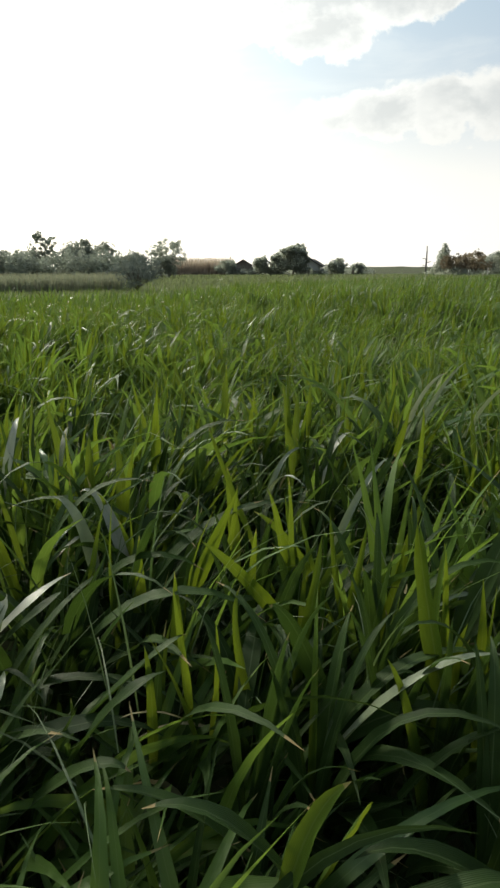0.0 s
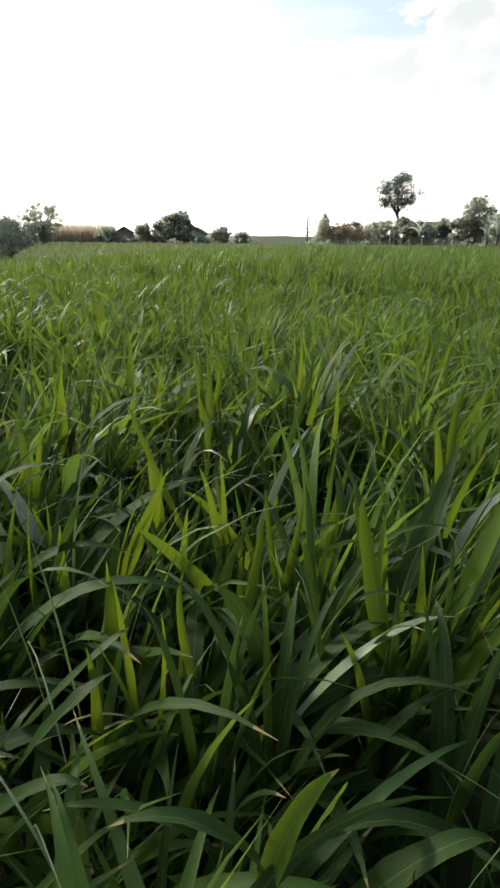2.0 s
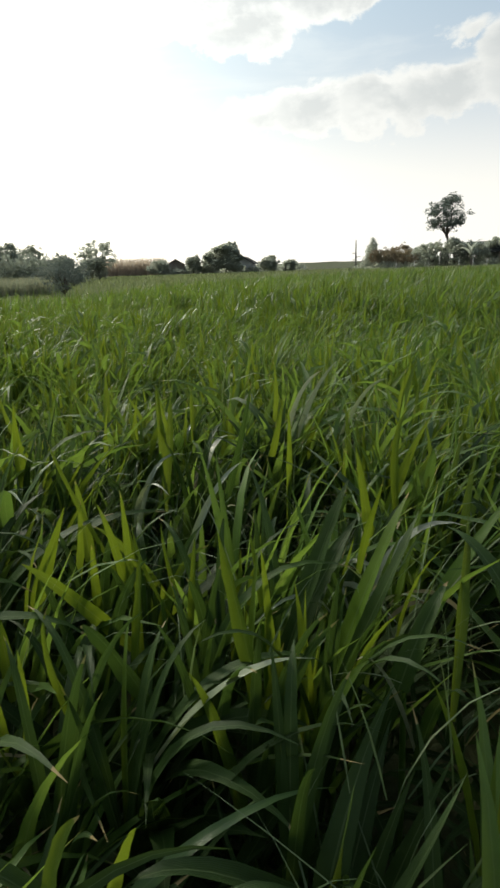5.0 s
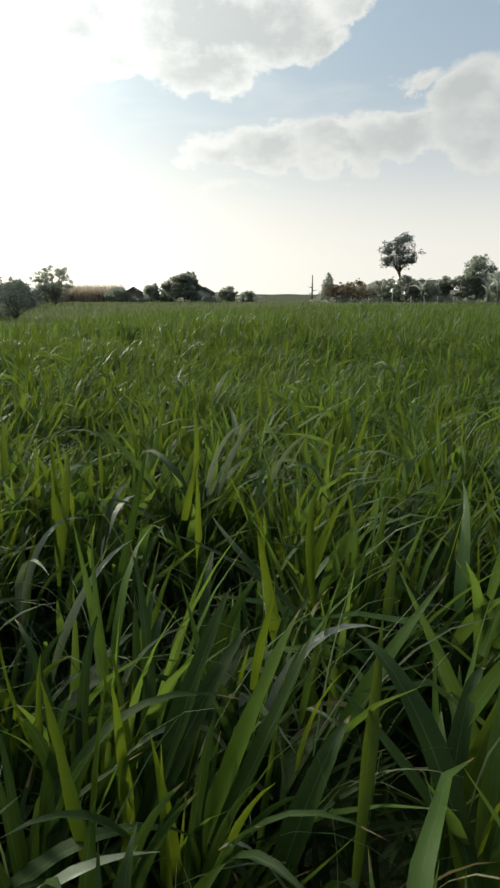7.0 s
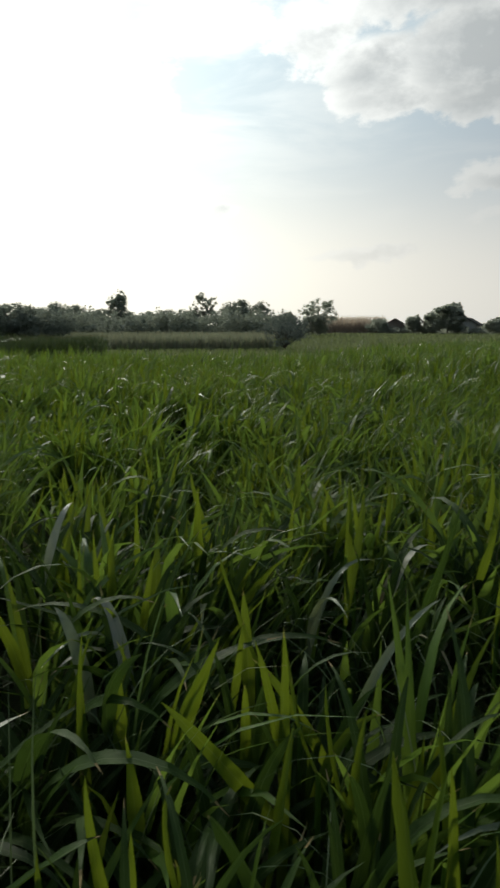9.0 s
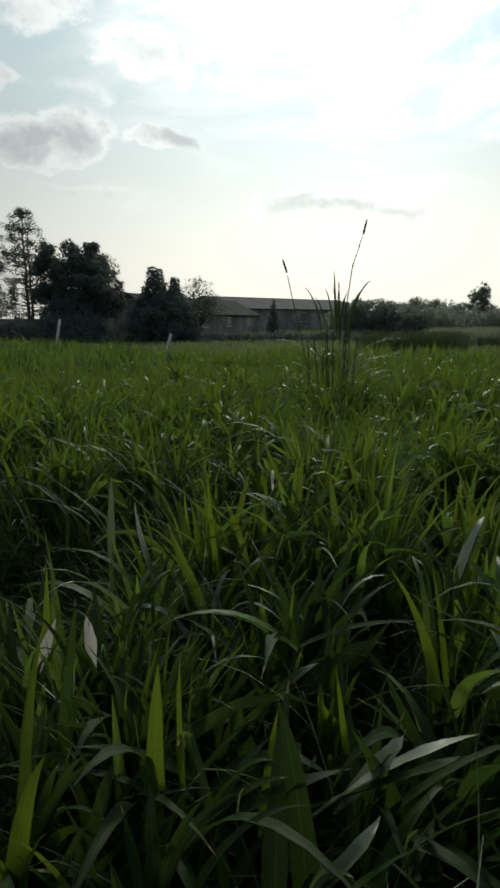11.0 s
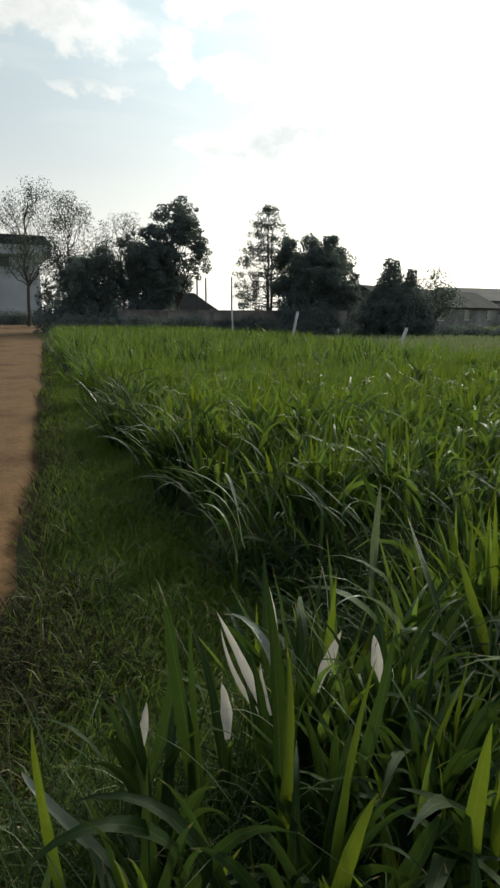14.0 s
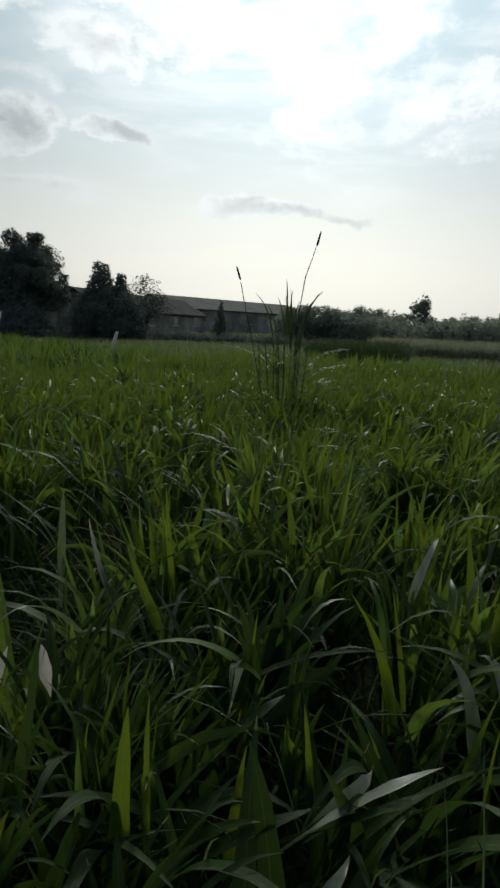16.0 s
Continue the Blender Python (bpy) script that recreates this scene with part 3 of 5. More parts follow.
def tillers(r0, r1, density, rows, a0=-42, a1=104, leaves=6, arch=0.6, near=True, size=1.0, old=5, broad=1.0, spear=1.0, fresh=0.30):
    """Shoots of the fodder grass: leaves in two ranks that arch out from a culm, the youngest upright in the middle."""
    x, y, lean, up = scatter(r0, r1, density, a0, a1, per=7, spread_r=0.075)
    n = len(x)
    dip = np.clip((1.05 - np.hypot(x - 0.1, y)) / 0.6, 0, 1) if near else 0.0
    top = canopy(x, y) + 1.1 * up + rng.normal(0, 0.03, n) - 0.17 * dip - (0.06 * np.clip((1.9 - np.hypot(x - 0.1, y)) / 0.5, 0, 1) if near else 0.0)
    face, out = rng.uniform(0, 6.28, n), []
    # edge leaves take the darkened tone, painting the stand's shaded side
    shade_rim = (x < -1.6) & (y < edge_y(x) + 0.65)
    gust = 0.35 + 0.35 * np.sin(1.3 * x + 0.9 * y) + 0.3 * np.sin(0.6 * x - 1.1 * y + 2)
    for k in range(leaves):
        az = face + math.pi * k + rng.normal(0, 0.55, n)
        az = np.arctan2(np.sin(az), np.cos(az) + gust)
        foot = np.stack([x, y, np.zeros(n)], -1)
        if k == leaves - 1:
            ln, wd = rng.uniform(0.20, 0.38, n) * size, rng.uniform(0.024, 0.048, n) * size
            rise, dr = rng.normal(1.38, 0.13, n), rng.uniform(0.0, 0.5, n)
            foot[:, 2] = np.maximum(top + rng.uniform(-0.13, 0.05, n) - 0.94 * ln, 0.05)
            sp = rng.uniform(0, 1, n) < np.where(shade_rim, 0.35 * spear, spear)
            out.append((blades(rng, foot[sp], ln[sp], wd[sp], az[sp], rise[sp], dr[sp], rows, start=0.7, twist=0.8), 1))
            continue
        f = k / (leaves - 2)
        ln, wd = rng.uniform(0.30, 0.56, n) * size, rng.uniform(0.028, 0.058, n) * size * broad
        rise = rng.normal(1.02 + 0.16 * f, 0.20, n)
        dr = np.where(rng.uniform(0, 1, n) < arch, rng.uniform(0.8, 1.9, n), rng.uniform(0.0, 0.6, n))
        foot[:, 2] = np.maximum(top - 0.20 * (1 - f) - rng.uniform(0.0, 0.08, n) - apex(rise, dr) * ln, 0.04)
        pick = rng.uniform(0, 1, n)
        pick = np.where(shade_rim & (pick < 0.85), -1.0, pick)
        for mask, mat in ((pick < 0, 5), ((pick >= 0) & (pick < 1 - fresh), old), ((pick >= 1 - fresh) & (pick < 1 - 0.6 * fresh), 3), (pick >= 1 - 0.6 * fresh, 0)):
            if mask.any():
                out.append((blades(rng, foot[mask], ln[mask], wd[mask], az[mask], rise[mask], dr[mask], rows, twist=0.35), mat))
    return out


STAND_MATS = (M_LEAF, M_YOUNG, M_FINE, M_SHEEN, M_DRY, M_MATURE_SHADE, M_ARCH)
# nearest rings mostly in the darkened tone, standing for foreground shade
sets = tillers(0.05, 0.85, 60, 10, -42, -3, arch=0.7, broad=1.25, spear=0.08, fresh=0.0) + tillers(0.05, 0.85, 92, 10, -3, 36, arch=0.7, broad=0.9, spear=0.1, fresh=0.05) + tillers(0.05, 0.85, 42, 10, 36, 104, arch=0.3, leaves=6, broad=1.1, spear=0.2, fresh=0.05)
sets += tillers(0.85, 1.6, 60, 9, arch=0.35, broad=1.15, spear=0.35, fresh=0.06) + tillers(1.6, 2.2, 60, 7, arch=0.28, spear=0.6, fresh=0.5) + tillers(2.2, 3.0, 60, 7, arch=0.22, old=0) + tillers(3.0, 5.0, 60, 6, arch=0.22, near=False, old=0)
sets += [(g, 5 if m == 0 else m) for g, m in stand(*scatter(0.55, 1.6, 70, 38, 80, per=7, spread_r=0.08), 9, young=0.3, near=True)]
sets += stand(*scatter(1.0, 5.0, 130), 6, young=0.3)
# low growth between the stems, its shade put into the darkened leaf tone
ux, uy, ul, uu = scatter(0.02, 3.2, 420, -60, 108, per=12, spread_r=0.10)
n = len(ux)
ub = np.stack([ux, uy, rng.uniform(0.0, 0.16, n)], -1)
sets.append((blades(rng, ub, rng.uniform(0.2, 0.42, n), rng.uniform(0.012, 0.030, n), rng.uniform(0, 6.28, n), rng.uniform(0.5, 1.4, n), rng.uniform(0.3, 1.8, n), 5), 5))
# a few withered leaves low in the stand
dxy = scatter(0.3, 3.0, 12, per=2)
n = len(dxy[0])
db = np.stack([dxy[0], dxy[1], canopy(dxy[0], dxy[1]) - rng.uniform(0.25, 0.45, n)], -1)
sets.append((blades(rng, db, rng.uniform(0.12, 0.26, n), rng.uniform(0.008, 0.018, n), rng.uniform(0, 6.28, n), rng.uniform(0.6, 1.3, n), rng.uniform(0.8, 2.4, n), 7, twist=1.0), 4))
# thin pale wiry leaves hooked among the tops
wx, wy, wl, wu = scatter(0.5, 3.0, 96, per=5, spread_r=0.12)
n = len(wx)
wb = np.stack([wx, wy, canopy(wx, wy) - rng.uniform(0.22, 0.42, n)], -1)
sets.append((blades(rng, wb, rng.uniform(0.18, 0.42, n), rng.uniform(0.003, 0.006, n), rng.uniform(0, 6.28, n), rng.normal(1.1, 0.25, n), rng.uniform(0.3, 2.2, n), 6), 6))
# leaves that hang out over the verge
n = 270
hx = -2.35 - 13 * rng.uniform(0, 1, n) ** 1.5
hy = edge_y(hx) + rng.uniform(0.02, 0.22, n)
hb = np.stack([hx, hy, rng.uniform(0.12, 0.42, n)], -1)
# darkened tone here too, deepening the shade along the edge
sets.append((blades(rng, hb, rng.uniform(0.3, 0.62, n), rng.uniform(0.016, 0.034, n), rng.normal(-1.9, 1.0, n), rng.normal(1.15, 0.2, n), rng.uniform(0.6, 2.0, n), 7), 5))
n = 46
hx = -2.2 - 11 * rng.uniform(0, 1, n) ** 1.6
hy = edge_y(hx) + rng.uniform(0.0, 0.22, n)
hb = np.stack([hx, hy, rng.uniform(0.25, 0.5, n)], -1)
sets.append((blades(rng, hb, rng.uniform(0.3, 0.58, n), rng.uniform(0.012, 0.026, n), rng.normal(-2.0, 0.7, n), rng.normal(1.05, 0.2, n), rng.uniform(0.9, 2.1, n), 7, twist=0.25), 6))
# thin grass at the corner of the stand
n = 2200
qx, qy = rng.uniform(-1.4, -0.75, n), rng.uniform(-0.1, 0.95, n)
qb = np.stack([qx, qy, rng.uniform(0.0, 0.22, n)], -1)
thin = (rng.uniform(0.2, 0.42, n), rng.uniform(0.003, 0.008, n), rng.uniform(0, 6.28, n), rng.normal(1.15, 0.25, n), rng.uniform(0.3, 2.0, n))
for mask, mat in ((np.arange(n) % 7 > 0, 5), (np.arange(n) % 7 == 0, 2)):
    sets.append((blades(rng, qb[mask], *(p[mask] for p in thin), 6), mat))
# low arching leaves close to the path
n = 170
qa, qr = np.radians(rng.uniform(4, 44, n)), rng.uniform(0.38, 0.95, n)
qb = np.stack([0.1 - qr * np.sin(qa), qr * np.cos(qa), rng.uniform(0.12, 0.34, n)], -1)
sets.append((blades(rng, qb, rng.uniform(0.25, 0.45, n), rng.uniform(0.022, 0.044, n), rng.normal(0.3, 1.2, n), rng.normal(1.0, 0.2, n), rng.uniform(0.8, 1.8, n), 8), 0))
# low leaves in the hollow of the edge, dark tone painting its shade
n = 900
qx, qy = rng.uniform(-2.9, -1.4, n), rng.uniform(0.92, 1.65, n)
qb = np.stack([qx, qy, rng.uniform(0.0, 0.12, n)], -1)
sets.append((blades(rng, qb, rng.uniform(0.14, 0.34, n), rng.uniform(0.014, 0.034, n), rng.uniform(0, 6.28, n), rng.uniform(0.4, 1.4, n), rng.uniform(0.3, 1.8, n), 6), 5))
v, q, uv, ix = join_arrays(sets)
tagged(part("tall_grass", raw_mesh("tall_grass", v, q, uv, STAND_MATS, ix)),
       "dense stand of tall green fodder grass with broad arching leaves", "grass", kind="stuff")
sets = stand(*scatter(0.6, 9.0, 130, -90, -42, 14, 0.1), 4, size=1.2) + tillers(0.4, 5.0, 50, 5, -90, -42, arch=0.3, near=False, old=0) + tillers(5.0, 9.0, 66, 4, arch=0.25, near=False, old=0, size=1.05) + stand(*scatter(5.0, 12.0, 250), 4, young=0.26, size=1.05) + stand(*scatter(12.0, 41.0, 120, -43, 52, 14, 0.12), 3, young=0.22, size=1.4, flat=True)
sets += stand(*scatter(12.0, 41.0, 95, 52, 104, 14, 0.12), 3, young=0.14, size=1.4, flat=True) + [(g, 5) for g, m in stand(*scatter(12.0, 41.0, 30, 52, 104, 14, 0.12), 3, young=0.1, size=1.3, flat=True)]
v, q, uv, ix = join_arrays(sets)
tagged(part("field_grass", raw_mesh("field_grass", v, q, uv, STAND_MATS, ix)),
       "wide field of tall green fodder grass leaning in the wind", "grass", kind="stuff")


# single plants beside the path, leaf by leaf
YOUNG, GREEN, PALE, WHITE = M_YOUNG, M_MATURE_SHADE, M_PALE, M_BLEACH
PLANT_LABEL = "fodder grass plant with broad pointed leaves in the stand"


def ribbon(foot, bend, tip, width, normal, rows=11, root=0.10):
    """One leaf along a bow from foot through bend to tip, folded along its rib."""
    foot, bend, tip = (np.asarray(p, float) for p in (foot, bend, tip))
    c = 2 * bend - 0.5 * (foot + tip)
    sink = (foot - c) / np.linalg.norm(foot - c)
    foot = foot + root * (sink + np.array((0, 0, -0.6)))
    s = np.linspace(0, 1, rows)[:, None]
    mid = (1 - s) ** 2 * foot + 2 * s * (1 - s) * c + s ** 2 * tip
    tan = np.gradient(mid, axis=0)
    tan /= np.linalg.norm(tan, axis=1)[:, None]
    across = np.cross(tan, normal)
    across /= np.linalg.norm(across, axis=1)[:, None]
    out = np.cross(across, tan)
    half = 0.5 * width * (0.35 + 0.65 * np.minimum(1, s / 0.36)) * np.maximum(1 - s ** 1.9, 0.012) ** 0.9
    half = half * (1 + 0.05 * np.sin(17 * s + 40 * width))
    wave = 0.10 * half * np.sin(23 * s + 90 * width)
    e1, e2 = mid - across * half + out * (half * 0.38 + wave), mid + across * half + out * (half * 0.38 - wave)
    v = np.stack([e1, mid, e2], 1).reshape(-1, 3)
    uv = np.stack(np.broadcast_arrays(np.array([0.0, 0.5, 1.0])[None, :], s), -1).reshape(-1, 2)
    i, k = np.meshgrid(np.arange(rows - 1), np.arange(2), indexing="ij")
    o = i * 3 + k
    return v, np.stack([o, o + 1, o + 4, o + 3], -1).reshape(-1, 4), uv


def plant(x, y, *leaves):
    """A grass plant at (x, y): leaves as foot, bend and tip in metres, width, material; a culm holds them."""
    t = thing("grass_plant", x, y, 0, PLANT_LABEL, "grass plant", "fodder grass plants")
    top = min(lf[2] for lf in leaves)
    tv, tq = tube([(np.array([(0, 0, -0.03), (0.004, 0, top * 0.5), (0.0, 0.004, top + 0.05)]), np.array([0.008, 0.007, 0.005]))], 6)
    part("culm", raw_mesh("culm", tv, tq, None, (M_LEAF,)), t)
    for fx, fy, fz, bx, by, bz, tx, ty, tz, wd, mt in leaves:
        o = np.array((x, y, 0))
        foot, bend, tip = np.array((fx, fy, fz)) - o, np.array((bx, by, bz)) - o, np.array((tx, ty, tz)) - o
        if mt is M_YOUNG or mt is M_BLEACH or tz - fz > 1.3 * math.hypot(tx - fx, ty - fy):
            turn = (0.15 if mt is M_BLEACH else 0.9) * math.sin(37 * fx + 23 * fy)
            a = math.atan2(-by, 0.15 - bx) + turn
            normal = np.array((math.cos(a), math.sin(a), 0.15))
        else:
            normal = np.array((0.25 * math.sin(31 * fx), 0.25 * math.cos(29 * fy), 1.0))
        part("leaf", raw_mesh("leaf", *ribbon(foot, bend, tip, wd, normal, root=0.02 if mt is M_BLEACH else 0.10), (mt,)), t)


plant(0.42, 0.90,
      (0.40, 0.89, 0.50, 0.365, 0.93, 0.665, 0.342, 0.928, 0.780, 0.044, YOUNG),
      (0.385, 0.93, 0.52, 0.398, 0.963, 0.640, 0.413, 0.987, 0.720, 0.022, YOUNG),
      (0.42, 0.92, 0.40, 0.37, 0.88, 0.52, 0.30, 0.84, 0.56, 0.030, GREEN))
plant(0.54, 0.97,
      (0.53, 0.96, 0.48, 0.617, 0.965, 0.690, 0.691, 1.015, 0.795, 0.040, YOUNG),
      (0.55, 0.98, 0.46, 0.655, 0.985, 0.660, 0.720, 1.040, 0.745, 0.040, GREEN),
      (0.448, 1.035, 0.46, 0.543, 1.085, 0.600, 0.636, 1.154, 0.690, 0.056, GREEN),
      (0.479, 1.036, 0.55, 0.546, 1.060, 0.698, 0.599, 1.093, 0.797, 0.046, GREEN))
plant(0.66, 0.91,
      (0.644, 0.921, 0.46, 0.700, 0.945, 0.570, 0.771, 1.006, 0.612, 0.050, GREEN),
      (0.660, 0.900, 0.44, 0.600, 0.860, 0.560, 0.548, 0.830, 0.590, 0.020, PALE),
      (0.690, 0.890, 0.40, 0.700, 0.840, 0.520, 0.720, 0.790, 0.520, 0.032, GREEN))
plant(0.90, 0.94,
      (0.915, 0.92, 0.52, 0.885, 1.03, 0.620, 0.836, 1.175, 0.645, 0.056, GREEN),
      (0.780, 0.96, 0.52, 0.830, 1.06, 0.610, 0.905, 1.220, 0.655, 0.030, YOUNG),
      (0.930, 0.98, 0.45, 0.980, 1.04, 0.590, 1.050, 1.100, 0.600, 0.040, GREEN))
plant(0.45, 1.11,
      (0.440, 1.111, 0.48, 0.425, 1.121, 0.600, 0.408, 1.142, 0.682, 0.028, YOUNG),
      (0.450, 1.100, 0.46, 0.470, 1.200, 0.600, 0.430, 1.440, 0.735, 0.034, GREEN))
plant(0.18, 1.98,
      (0.185, 1.980, 0.55, 0.177, 2.063, 0.700, 0.169, 2.132, 0.790, 0.034, YOUNG),
      (0.200, 2.000, 0.55, 0.215, 2.060, 0.680, 0.220, 2.110, 0.760, 0.032, YOUNG))
plant(0.13, 0.54,
      (0.115, 0.565, 0.50, 0.138, 0.545, 0.600, 0.179, 0.526, 0.667, 0.036, YOUNG),
      (0.16, 0.60, 0.40, 0.06, 0.58, 0.56, -0.06, 0.587, 0.560, 0.044, GREEN),
      (0.20, 0.58, 0.38, 0.32, 0.56, 0.49, 0.42, 0.58, 0.44, 0.048, GREEN))
plant(0.47, 0.84,
      (0.475, 0.834, 0.44, 0.510, 0.800, 0.555, 0.553, 0.785, 0.622, 0.034, YOUNG),
      (0.712, 0.718, 0.40, 0.680, 0.722, 0.520, 0.630, 0.741, 0.622, 0.036, YOUNG),
      (0.480, 0.850, 0.40, 0.420, 0.790, 0.520, 0.377, 0.750, 0.555, 0.044, GREEN))
plant(0.42, 1.01,
      (0.43, 1.00, 0.50, 0.425, 1.005, 0.610, 0.418, 1.014, 0.705, 0.026, YOUNG),
      (0.15, 1.20, 0.50, 0.150, 1.215, 0.640, 0.146, 1.226, 0.756, 0.030, YOUNG),
      (0.02, 1.46, 0.50, 0.010, 1.470, 0.610, 0.000, 1.482, 0.695, 0.036, YOUNG))
plant(-0.85, 0.39,
      (-0.86, 0.40, 0.50, -0.841, 0.380, 0.754, -0.815, 0.346, 0.985, 0.040, GREEN),
      (-0.74, 0.43, 0.46, -0.727, 0.447, 0.690, -0.735, 0.500, 0.860, 0.036, YOUNG),
      (-0.88, 0.42, 0.42, -0.800, 0.360, 0.560, -0.760, 0.300, 0.640, 0.034, GREEN))
plant(-1.07, 0.28,
      (-1.06, 0.30, 0.42, -1.085, 0.270, 0.660, -1.109, 0.247, 0.823, 0.052, GREEN),
      (-1.08, 0.31, 0.50, -1.060, 0.290, 0.700, -1.038, 0.287, 0.799, 0.026, GREEN))
plant(-0.64, 0.64,
      (-0.65, 0.63, 0.45, -0.645, 0.638, 0.630, -0.633, 0.644, 0.778, 0.042, YOUNG),
      (-0.62, 0.66, 0.40, -0.560, 0.720, 0.560, -0.500, 0.780, 0.600, 0.044, GREEN))
plant(-1.88, 1.26,
      (-1.87, 1.24, 0.45, -1.880, 1.255, 0.620, -1.887, 1.268, 0.748, 0.036, PALE),
      (-1.90, 1.28, 0.45, -1.980, 1.240, 0.600, -2.080, 1.200, 0.620, 0.030, GREEN))
plant(0.22, 1.17,
      (0.28, 1.16, 0.51, 0.29, 1.13, 0.60, 0.30, 1.13, 0.69, 0.023, YOUNG),
      (0.23, 1.19, 0.51, 0.19, 1.16, 0.61, 0.17, 1.18, 0.70, 0.024, YOUNG),
      (0.26, 1.18, 0.51, 0.24, 1.16, 0.61, 0.23, 1.17, 0.70, 0.022, YOUNG),
      (0.22, 1.29, 0.49, 0.15, 1.27, 0.60, 0.07, 1.29, 0.65, 0.029, YOUNG),
      (0.17, 1.05, 0.49, 0.19, 1.03, 0.61, 0.20, 1.04, 0.71, 0.029, YOUNG),
      (0.15, 1.15, 0.47, 0.05, 1.10, 0.60, -0.03, 1.09, 0.67, 0.036, YOUNG))
plant(0.08, 0.92,
      (0.07, 0.95, 0.43, 0.04, 0.93, 0.57, 0.05, 0.94, 0.66, 0.022, YOUNG),
      (-0.04, 0.92, 0.41, -0.05, 0.89, 0.58, -0.06, 0.90, 0.68, 0.022, YOUNG),
      (0.18, 0.84, 0.41, 0.32, 0.82, 0.58, 0.48, 0.83, 0.60, 0.038, PALE),
      (0.22, 0.99, 0.41, 0.15, 0.93, 0.59, 0.10, 0.94, 0.62, 0.051, GREEN),
      (-0.01, 0.91, 0.39, 0.01, 0.88, 0.53, 0.01, 0.89, 0.62, 0.026, YOUNG))
plant(0.13, 0.66,
      (0.15, 0.64, 0.39, 0.19, 0.60, 0.52, 0.22, 0.60, 0.56, 0.040, YOUNG),
      (0.11, 0.67, 0.35, 0.00, 0.66, 0.49, -0.15, 0.68, 0.49, 0.043, GREEN))
plant(-0.23, 0.81,
      (-0.23, 0.80, 0.45, -0.13, 0.74, 0.59, -0.06, 0.79, 0.60, 0.043, GREEN),
      (-0.31, 0.75, 0.39, -0.17, 0.69, 0.53, -0.09, 0.67, 0.53, 0.034, GREEN),
      (-0.10, 0.86, 0.39, -0.09, 0.83, 0.53, -0.10, 0.84, 0.61, 0.022, YOUNG),
      (-0.28, 0.84, 0.43, -0.11, 0.84, 0.58, -0.04, 0.90, 0.59, 0.038, GREEN))
plant(0.48, 0.61,
      (0.48, 0.61, 0.37, 0.32, 0.60, 0.49, 0.20, 0.59, 0.48, 0.051, GREEN))
plant(-0.36, 1.62,
      (-0.40, 1.63, 0.53, -0.39, 1.60, 0.65, -0.39, 1.62, 0.74, 0.043, YOUNG),
      (-0.31, 1.60, 0.51, -0.28, 1.57, 0.62, -0.26, 1.59, 0.72, 0.024, YOUNG))
plant(-0.30, 2.16,
      (-0.30, 2.16, 0.53, -0.35, 2.14, 0.67, -0.37, 2.14, 0.79, 0.032, YOUNG))
plant(0.21, 2.22,
      (0.21, 2.22, 0.53, 0.19, 2.19, 0.65, 0.17, 2.20, 0.76, 0.026, YOUNG))
plant(0.41, 2.56,
      (0.41, 2.56, 0.55, 0.41, 2.54, 0.65, 0.42, 2.54, 0.73, 0.024, YOUNG))
plant(0.05, 1.42,
      (0.09, 1.44, 0.49, 0.01, 1.41, 0.69, -0.04, 1.42, 0.82, 0.030, YOUNG),
      (0.00, 1.40, 0.51, 0.02, 1.37, 0.60, 0.03, 1.38, 0.68, 0.024, YOUNG))
plant(0.37, 1.71,
      (0.37, 1.71, 0.51, 0.43, 1.67, 0.72, 0.47, 1.67, 0.89, 0.025, GREEN))
plant(0.66, 2.33,
      (0.65, 2.35, 0.51, 0.70, 2.30, 0.71, 0.80, 2.28, 0.80, 0.025, PALE),
      (0.68, 2.32, 0.51, 0.76, 2.28, 0.72, 0.86, 2.27, 0.84, 0.025, PALE))
plant(0.83, 2.25,
      (0.83, 2.25, 0.49, 0.91, 2.19, 0.71, 1.02, 2.15, 0.78, 0.025, PALE))
plant(-0.29, 1.38,
      (-0.25, 1.42, 0.45, -0.32, 1.48, 0.60, -0.39, 1.49, 0.62, 0.039, PALE),
      (-0.32, 1.35, 0.47, -0.34, 1.33, 0.62, -0.42, 1.38, 0.65, 0.038, PALE))
plant(-0.23, 1.26,
      (-0.23, 1.26, 0.49, -0.17, 1.16, 0.64, -0.14, 1.25, 0.65, 0.051, GREEN))
plant(0.83, 1.48,
      (0.87, 1.45, 0.49, 0.70, 1.44, 0.65, 0.63, 1.73, 0.67, 0.038, GREEN),
      (0.87, 1.59, 0.53, 0.85, 1.57, 0.71, 0.88, 1.56, 0.81, 0.029, YOUNG),
      (0.74, 1.39, 0.51, 0.71, 1.37, 0.66, 0.69, 1.38, 0.77, 0.030, YOUNG))
plant(1.12, 2.66,
      (1.12, 2.66, 0.55, 1.11, 2.63, 0.65, 1.12, 2.64, 0.72, 0.022, YOUNG))
plant(0.17, 1.27,
      (0.15, 1.24, 0.49, 0.13, 1.20, 0.64, 0.10, 1.20, 0.74, 0.026, YOUNG),
      (0.18, 1.30, 0.49, 0.16, 1.27, 0.60, 0.14, 1.28, 0.70, 0.029, YOUNG))
plant(0.25, 1.40,
      (0.25, 1.40, 0.49, 0.33, 1.41, 0.66, 0.43, 1.56, 0.69, 0.022, PALE))
plant(0.20, 2.07,
      (0.20, 2.07, 0.55, 0.19, 2.03, 0.71, 0.18, 2.04, 0.84, 0.030, YOUNG))
plant(0.29, 2.42,
      (0.29, 2.42, 0.57, 0.29, 2.39, 0.66, 0.29, 2.40, 0.73, 0.026, YOUNG))
